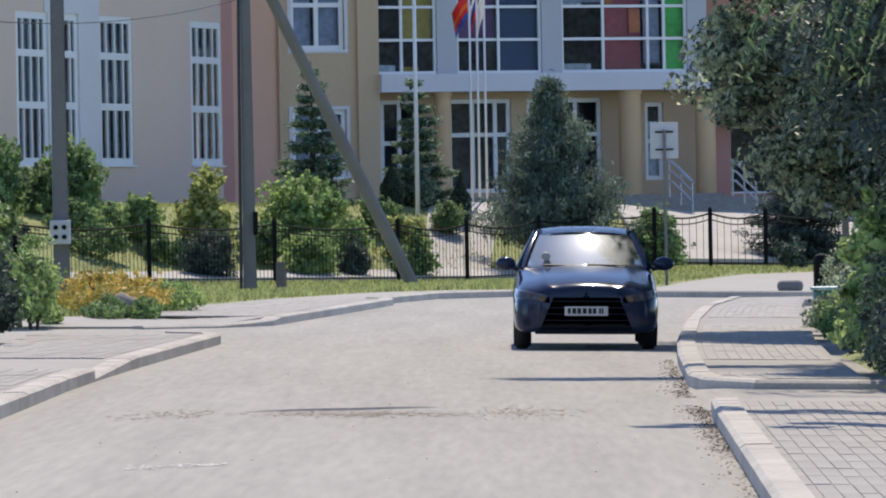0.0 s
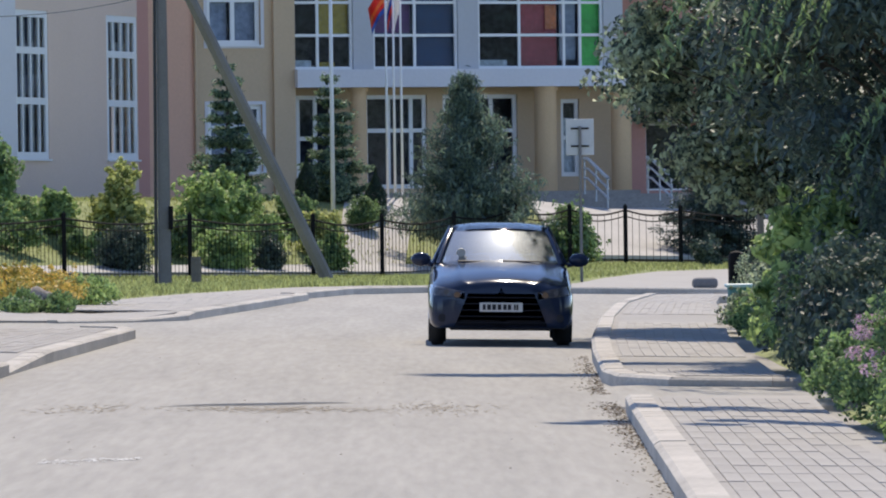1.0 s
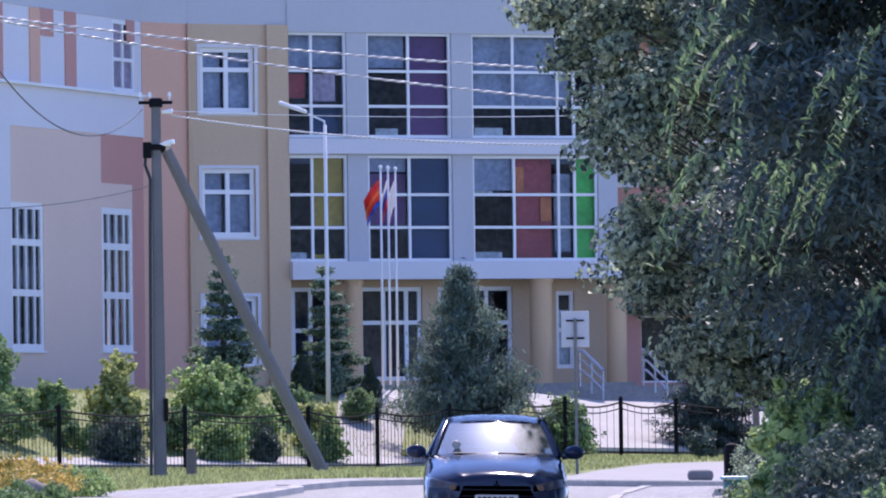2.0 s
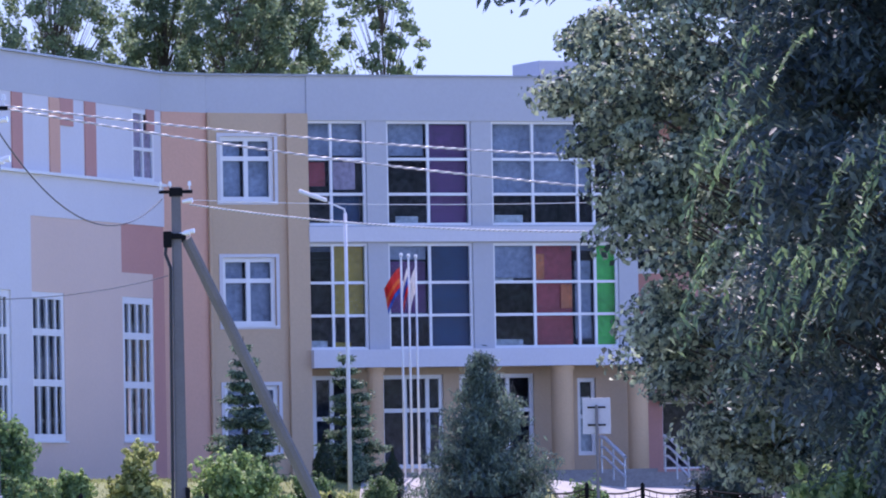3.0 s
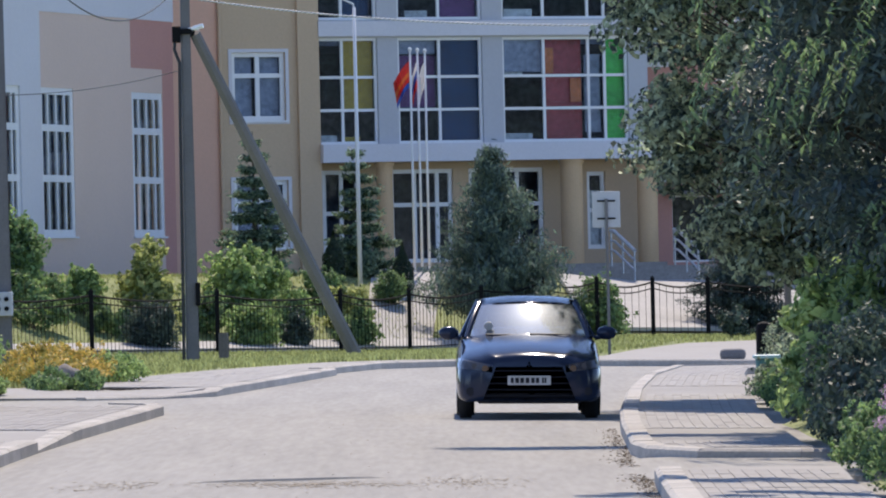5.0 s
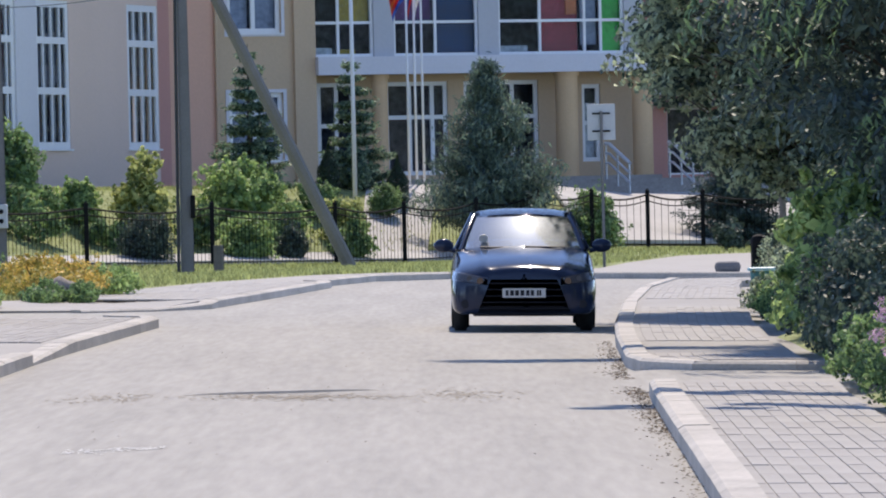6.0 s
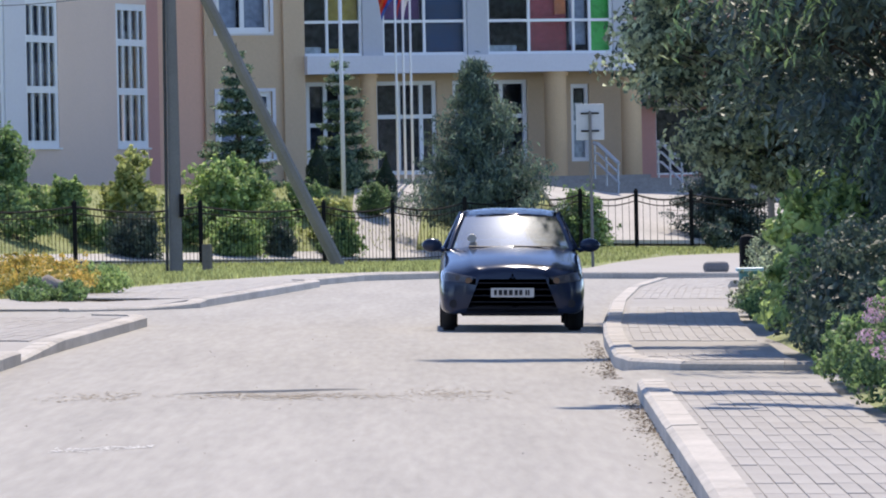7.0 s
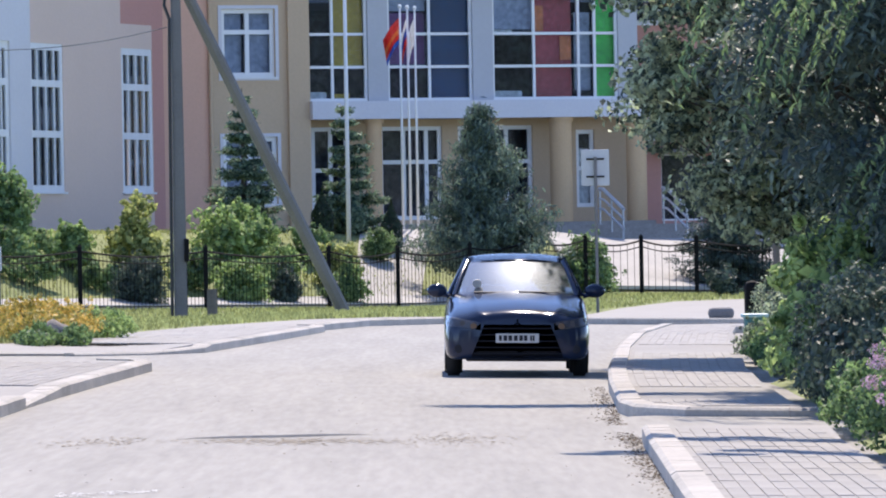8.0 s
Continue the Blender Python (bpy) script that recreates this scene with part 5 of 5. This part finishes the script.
bush(4.55, 86.0, 0.9, 0.5, L_LIGHT, 0.05, "low yellow-green weeds at the pavement edge", depth=5, count=40, group=H)
bush(4.3, 87.0, 0.7, 0.5, L_PALE, 0.05, "tall pale weeds beside the pavement", depth=2, count=26, group=H)
bush(4.35, 83.5, 0.8, 0.42, L_LIGHT, 0.05, "low yellow-green weeds at the pavement edge", depth=3, count=30, group=H)
bush(4.2, 78.0, 0.8, 0.5, L_MID, 0.05, "low leafy growth at the pavement edge", depth=6, count=40, group=H)
bush(5.0, 94.0, 1.0, 1.15, L_PALE, 0.05, "tall pale weeds beside the pavement", depth=5, count=34, group=H)
bush(5.75, 104.0, 1.0, 1.1, L_PALE, 0.05, "tall pale weeds beside the pavement", depth=5, count=34, group=H)
for i, (px, py, pz) in enumerate(((3.28, 48.3, 0.78), (3.36, 48.0, 0.62), (3.30, 47.7, 0.52), (3.45, 48.5, 0.88), (3.26, 48.8, 0.62), (3.55, 47.6, 0.92), (3.62, 48.0, 0.98), (3.35, 49.2, 0.86), (3.72, 47.4, 0.9))):
    c, nrm = clump_points([(0, 0, 0, 0.10, 0.10, 0.055)], 190, shell=0.3)
    f = leaves("flower_head", c, nrm + [0, 0, 0.8], 0.022, 0.018, L_PINK, spirea)
    f.location = (px - 3.62, py - 48.5, pz - 0.08)
    tagged(f, kind="stuff")
bush(-6.8, 80.0, 1.5, 1.95, L_MID, 0.14, "leafy climbing shrub beside the pavement", depth=2.2, count=50)
# deep leaf colour here paints the shade under the climbing shrub
bush(-6.5, 77.0, 1.2, 1.3, L_DEEP, 0.10, "leafy growth at the foot of the shrub, coloured dark as shade", depth=2, count=40)
bush(-6.75, 90.0, 0.9, 1.25, L_LIGHT, 0.05, "low green shrub by the flower bed", depth=2, count=30)
bush(-6.15, 98.0, 2.0, 0.66, L_ORANGE, 0.055, "bed of orange and yellow leafed shrubs", depth=3.5, count=60, name="flower_bed", category="flower bed")
bush(-5.35, 100.0, 1.2, 0.5, L_LIGHT, 0.05, "yellow-green low shrub in the flower bed", depth=2.5, count=40)
bush(-6.0, 94.0, 0.8, 0.36, L_MID, 0.04, "low green mound by the flower bed", depth=1.6, count=24)
bush(-5.45, 94.5, 0.7, 0.32, L_MID, 0.04, "low green mound by the flower bed", depth=1.4, count=24)
bush(-6.6, 91.5, 0.45, 0.3, L_LIGHT, 0.04, "low yellow-green mound by the flower bed", depth=1.0, count=20)

# pale sky far beyond the school
SKYLIGHT = bpy.data.materials.new("far sky")
SKYLIGHT.use_nodes = True
em = SKYLIGHT.node_tree.nodes.new("ShaderNodeEmission")
em.inputs[0].default_value, em.inputs[1].default_value = (0.58, 0.78, 1.0, 1), 0.44
SKYLIGHT.node_tree.links.new(em.outputs[0], SKYLIGHT.node_tree.nodes["Material Output"].inputs[0])
bm = bmesh.new()
box(bm, -260, 260, 1400, 1401, -20, 175)
tagged(part("backdrop", bm, SKYLIGHT), "hazy pale blue summer sky beyond the school", "sky", kind="structure")

# woods that close the place behind and beside the viewer
rw = random.Random(8)
woods = []
for i in range(260):
    a = rw.uniform(radians(100), radians(440))
    d = rw.uniform(38, 60)
    wx, wy = d * math.cos(a) * 1.0, d * math.sin(a)
    if wy < 12:
        woods.append((wx, wy, rw.uniform(1, 11), 3.2, 3.2, 2.4))
c, nrm = clump_points(woods, 260)
tagged(leaves("far_woods", c, nrm, 0.9, 0.6, L_DARK), "dark leafy trees round the end of the street", "woods", kind="stuff")


def grass_tufts(name, n, spots, height, leaf, label):
    """Blades of grass over a stretch of ground."""
    pts = []
    while len(pts) < n:
        x, y = spots()
        if not lowered(x, y):
            pts.append((x, y, base_z(x, y) + 0.07 + height * 0.4))
    ob = leaves(name, np.array(pts), np.tile([0, -1.0, 0.2], (n, 1)), height, height * 0.22, leaf, None, droop=-3.0, jitter=0.7)
    return tagged(ob, label, "grass", kind="stuff")


rg = random.Random(3)
grass_tufts("grass", 26000, lambda: (rg.uniform(-11, 9), rg.uniform(127, 172)), 0.14, L_GRASS, "short mown grass of the verge")
grass_tufts("grass", 9000, lambda: (rg.uniform(-9, -1), rg.uniform(90, 128)), 0.14, L_GRASS, "uneven grass by the flower bed")
grass_tufts("grass", 3500, lambda: (rg.uniform(2.7, 5.6), rg.uniform(36, 116)), 0.16, L_GRASS, "rough grass at the hedge foot")


# ---- kerbs and pavers, laid last ----
kerb_run(LEFT_EDGE[:8][::-1], lambda x, y: 0.135 - dip(x, y))
kerb_run(LEFT_EDGE[10:][::-1], lambda x, y: 0.135 - dip(x, y))
kerb_run(RIGHT_EDGE[:4])
kerb_run(RIGHT_EDGE[6:], lambda x, y: 0.135 if y > 59.3 else 0.125)


def along(edge, s):
    for (x0, y0), (x1, y1) in zip(edge, edge[1:]):
        L = math.hypot(x1 - x0, y1 - y0)
        if s <= L:
            dx, dy = (x1 - x0) / L, (y1 - y0) / L
            return Vector((x0 + dx * s, y0 + dy * s)), Vector((dx, dy))
        s -= L
    return None


def run_length(edge):
    return sum(math.hypot(b[0] - a[0], b[1] - a[1]) for a, b in zip(edge, edge[1:]))


def lay_pavers(edge, side, poly, parent, wide, long, first, rows, single):
    """Pavers in rows that follow the kerb; single: as objects of their own, else joined."""
    r = random.Random(4)
    total = run_length(edge)
    shared = {}
    if not single:
        allv, allf = [], []
    for k in range(rows):
        s = 0.12 * r.random()
        while s + long < total:
            a, d = along(edge, s + long / 2)
            nrm = Vector((d.y, -d.x)) * side
            c = a + nrm * (first + (k + 0.5) * wide)
            ok = all(inside(c.x + i, c.y + j, poly) for i in (-wide / 2, wide / 2) for j in (-long / 2, long / 2))
            if ok and not dip(-4, c.y):
                zc = base_z(c.x, c.y) + 0.121 + r.uniform(-0.002, 0.002)
                hw, hl, b = wide / 2 - 0.0022, long / 2 - 0.025, 0.003
                co = [(-hw, -hl, -0.02), (hw, -hl, -0.02), (hw, hl, -0.02), (-hw, hl, -0.02), (-hw + b, -hl + b, 0), (hw - b, -hl + b, 0), (hw - b, hl - b, 0), (-hw + b, hl - b, 0)]
                fs = [(4, 5, 6, 7), (0, 1, 5, 4), (1, 2, 6, 5), (2, 3, 7, 6), (3, 0, 4, 7)]
                m = Matrix.Translation((c.x, c.y, zc)) @ Matrix.Rotation(math.atan2(d.y, d.x) - math.pi / 2, 4, "Z") @ Matrix.Rotation(0.021, 4, "Y")
                if single:
                    if "m" not in shared:
                        me = bpy.data.meshes.new("paver")
                        me.from_pydata(co, [], fs)
                        me.materials.append(PAVING)
                        shared["m"] = me
                    ob = new("paver", shared["m"])
                    ob.parent = parent
                    ob.matrix_world = m
                else:
                    n = len(allv)
                    allv += [tuple(m @ Vector(p)) for p in co]
                    allf += [tuple(n + i for i in f) for f in fs]
            s += long
    if not single:
        me = bpy.data.meshes.new("pavers")
        me.from_pydata(allv, [], allf)
        me.materials.append(PAVING)
        ob = new("pavers", me)
        ob.parent = parent
        tagged(ob, kind="stuff")


lay_pavers([(1.28, 26), (1.38, 34.2), (1.57, 50.4), (1.61, 53.2)], 1, PAVED[2], pavements[2], 0.108, 1.15, 0.17, 13, True)
lay_pavers(RIGHT_EDGE[8:15], 1, PAVED[3], pavements[3], 0.118, 1.3, 0.17, 14, False)
lay_pavers(LEFT_EDGE[:7], -1, PAVED[0], pavements[0], 0.12, 1.2, 0.2, 18, False)
lay_pavers(LEFT_EDGE[12:15], -1, PAVED[1], pavements[1], 0.12, 1.3, 0.2, 20, False)

# the raised seam across the asphalt, sandy spots, and litter along the kerb
SAND = mat("sandy grit", (0.335, 0.29, 0.225), 0.95, vary=0.25, size=3, bump=0.6, fine=12)
DEBRIS = mat("dry leaves and dirt", (0.13, 0.095, 0.06), 0.95, vary=0.5, size=5, island=0.8)


bm = bmesh.new()
for i in range(30):
    u0, u1 = i / 30, (i + 1) / 30
    pts = []
    for u in (u0, u1):
        x = lerp(-2.22, -0.62, u)
        y = lerp(53.0, 54.4, u) + 0.06 * math.sin(9 * u)
        h = 0.021 * math.sin(math.pi * min(1, max(0.02, u))) ** 0.4
        z = base_z(x, y)
        pts.append(((x, y - 0.05, z), (x, y - 0.03, z + h), (x, y + 0.25, z + 0.001)))
    for k in range(2):
        bm.faces.new([bm.verts.new(p) for p in (pts[0][k], pts[1][k], pts[1][k + 1], pts[0][k + 1])])
bmesh.ops.remove_doubles(bm, verts=bm.verts, dist=0.0005)
tagged(part("road_seam", fix(bm), ASPHALT), "raised dark seam across the asphalt with sand before it", "road seam", kind="structure")
FADED = mat("worn white road paint", (0.62, 0.61, 0.59), 0.9, vary=0.3, size=6)


def litter(n, spot, size, label, material=None):
    pts = np.array([spot() for _ in range(n)])
    ob = leaves("litter", pts, np.tile([0, 0, 1.0], (n, 1)), size, size * 0.7, material or DEBRIS, None, droop=0, jitter=0.12)
    return tagged(ob, label, "litter", kind="stuff")


def gutter():
    y = rg.choice((rg.uniform(30, 52), rg.uniform(44, 54), rg.uniform(57, 72)))
    e = 1.38 + (y - 34.2) * 0.0117 if y < 54 else 1.62 + (y - 59) * 0.012
    x = e - abs(rg.gauss(0.02, 0.085))
    return x, y, base_z(x, y) + 0.012


litter(1100, gutter, 0.03, "dry leaves and dirt along the kerb")
litter(70, lambda: (lambda x, y: (x, y, base_z(x, y) + 0.01))(rg.uniform(-3.6, 1.3), rg.uniform(36, 75)), 0.022, "scattered grit on the asphalt")

# bins, stones and the low wall end
BIN = mat("teal painted metal", (0.03, 0.16, 0.16), 0.5, vary=0.2, size=3)
BINTOP = mat("light blue lid", (0.30, 0.50, 0.55), 0.4, vary=0.1, size=3)
bin_z = base_z(4.3, 90)
b = thing("litter_bin", "teal metal litter bin with a light blue lid", "litter bin", at=(4.36, 90, bin_z + 0.08))
bm = bmesh.new()
rod(bm, (0, 0, 0), (0, 0, 0.5), 0.13, 0.16, 16)
part("body", bm, BIN, b)
bm = bmesh.new()
box(bm, -0.19, 0.19, -0.19, 0.19, 0.5, 0.55, bevel=0.015)
part("lid", bm, BINTOP, b)
bm = bmesh.new()
box(bm, -0.12, 0.12, -0.1, 0.1, 0, 0.98, bevel=0.09)
o = tagged(part("waste_container", bm, IRON), "dark rounded waste container among the weeds", "waste container")
o.location = (4.62, 96, base_z(4.62, 96) + 0.08)
STONE = mat("grey boulder", (0.24, 0.21, 0.18), 0.9, vary=0.3, size=3, bump=0.7, fine=6)


def boulder(x, y, w, h, seed):
    bm = bmesh.new()
    bmesh.ops.create_icosphere(bm, subdivisions=3, radius=1)
    for v in bm.verts:
        v.co *= 1 + 0.28 * noise.noise(v.co * 1.3 + Vector((seed, 0, 0)))
    bmesh.ops.scale(bm, vec=(w / 2, w / 2, h / 2), verts=bm.verts)
    ob = tagged(part("boulder", bm, STONE, smooth=True), "grey boulder at the edge of the flower bed", "boulder")
    ob.location = (x, y, base_z(x, y) + 0.08 + h * 0.35)


boulder(-5.8, 95.2, 0.5, 0.42, 1)
boulder(-5.6, 97.0, 0.3, 0.2, 5)

bm = bmesh.new()
box(bm, -0.2, 0.3, -0.25, 0.25, 0, 0.22, bevel=0.08)
o = tagged(part("kerb_block", bm, CONCRETE), "rounded concrete block at the end of the kerb", "concrete block")
o.location = (5.42, 126.6, base_z(5.42, 126.6) + 0.11)

bm = bmesh.new()
box(bm, -0.25, 0.25, -0.2, 0.2, 0.0, 0.34, bevel=0.02)
box(bm, -0.32, 0.32, -0.26, 0.26, 0.335, 0.42, bevel=0.02)
o = tagged(part("stone_bench", bm, KERB), "small pale concrete bench on the school lawn", "bench")
o.location = (-6.3, 164.5, base_z(-6.3, 164.5) + 0.06)


bm = bmesh.new()
rod(bm, (0, 0, -0.2), (0, 0, 1.62), 0.06, 0.055, 10)
gp = tagged(part("garden_post", bm, WOOD), "grey weathered post with a pale cap among the weeds", "post")
gp.location = (5.2, 100.0, base_z(5.2, 100) + 0.06)
bm = bmesh.new()
box(bm, -0.14, 0.14, -0.1, 0.1, 1.62, 1.74, bevel=0.03)
part("cap", bm, SIGNBACK, gp, "pale metal cap")


def heap():
    y = rg.choice((rg.gauss(53.0, 0.8), rg.gauss(58.5, 0.9), rg.gauss(64, 2.5)))
    e = 1.58 if y < 54 else 1.6 + max(0, y - 59) * 0.012
    x = e - abs(rg.gauss(0.0, 0.10))
    return x, y, base_z(x, y) + 0.015 + 0.02 * rg.random()


litter(200, heap, 0.04, "small heaps of dry leaves and twigs in the gutter")


def on_road(x, y):
    return x, y, base_z(x, y) + 0.004


def flecks(n, spot, size, label, material):
    """Thin flat spots of grit or paint that follow the road's fall."""
    vs, fs = [], []
    for _ in range(n):
        x, y, _z = spot()
        r, k = size * rg.uniform(0.35, 1.2), rg.randint(5, 7)
        lift = rg.uniform(0.0025, 0.0055)
        a0 = rg.random() * 6
        first = len(vs)
        for i in range(k):
            a = a0 + i * 2 * math.pi / k
            q = r * rg.uniform(0.6, 1.2)
            px_, py_ = x + q * math.cos(a) * 0.6, y + q * math.sin(a) * 1.7
            vs.append((px_, py_, base_z(px_, py_) + lift))
        fs.append(tuple(range(first, first + k)))
    me = bpy.data.meshes.new("litter")
    me.from_pydata(vs, [], fs)
    me.materials.append(material)
    return tagged(new("litter", me), label, "litter", kind="stuff")


for n, cx, cy, wx, wy in ((700, -1.25, 52.6, 0.42, 0.45), (260, 0.05, 53.2, 0.25, 0.8), (170, -2.75, 52.4, 0.16, 0.6), (30, -3.15, 51.6, 0.1, 0.4)):
    flecks(n, lambda: on_road(rg.gauss(cx, wx), rg.gauss(cy, wy)), 0.032, "sandy grit strewn on the asphalt", SAND)


def old_line():
    u = rg.random()
    return on_road(lerp(-2.52, -1.9, u), lerp(41.3, 42.1, u) + rg.gauss(0, 0.16))


flecks(150, old_line, 0.026, "worn remains of a white road line", FADED)
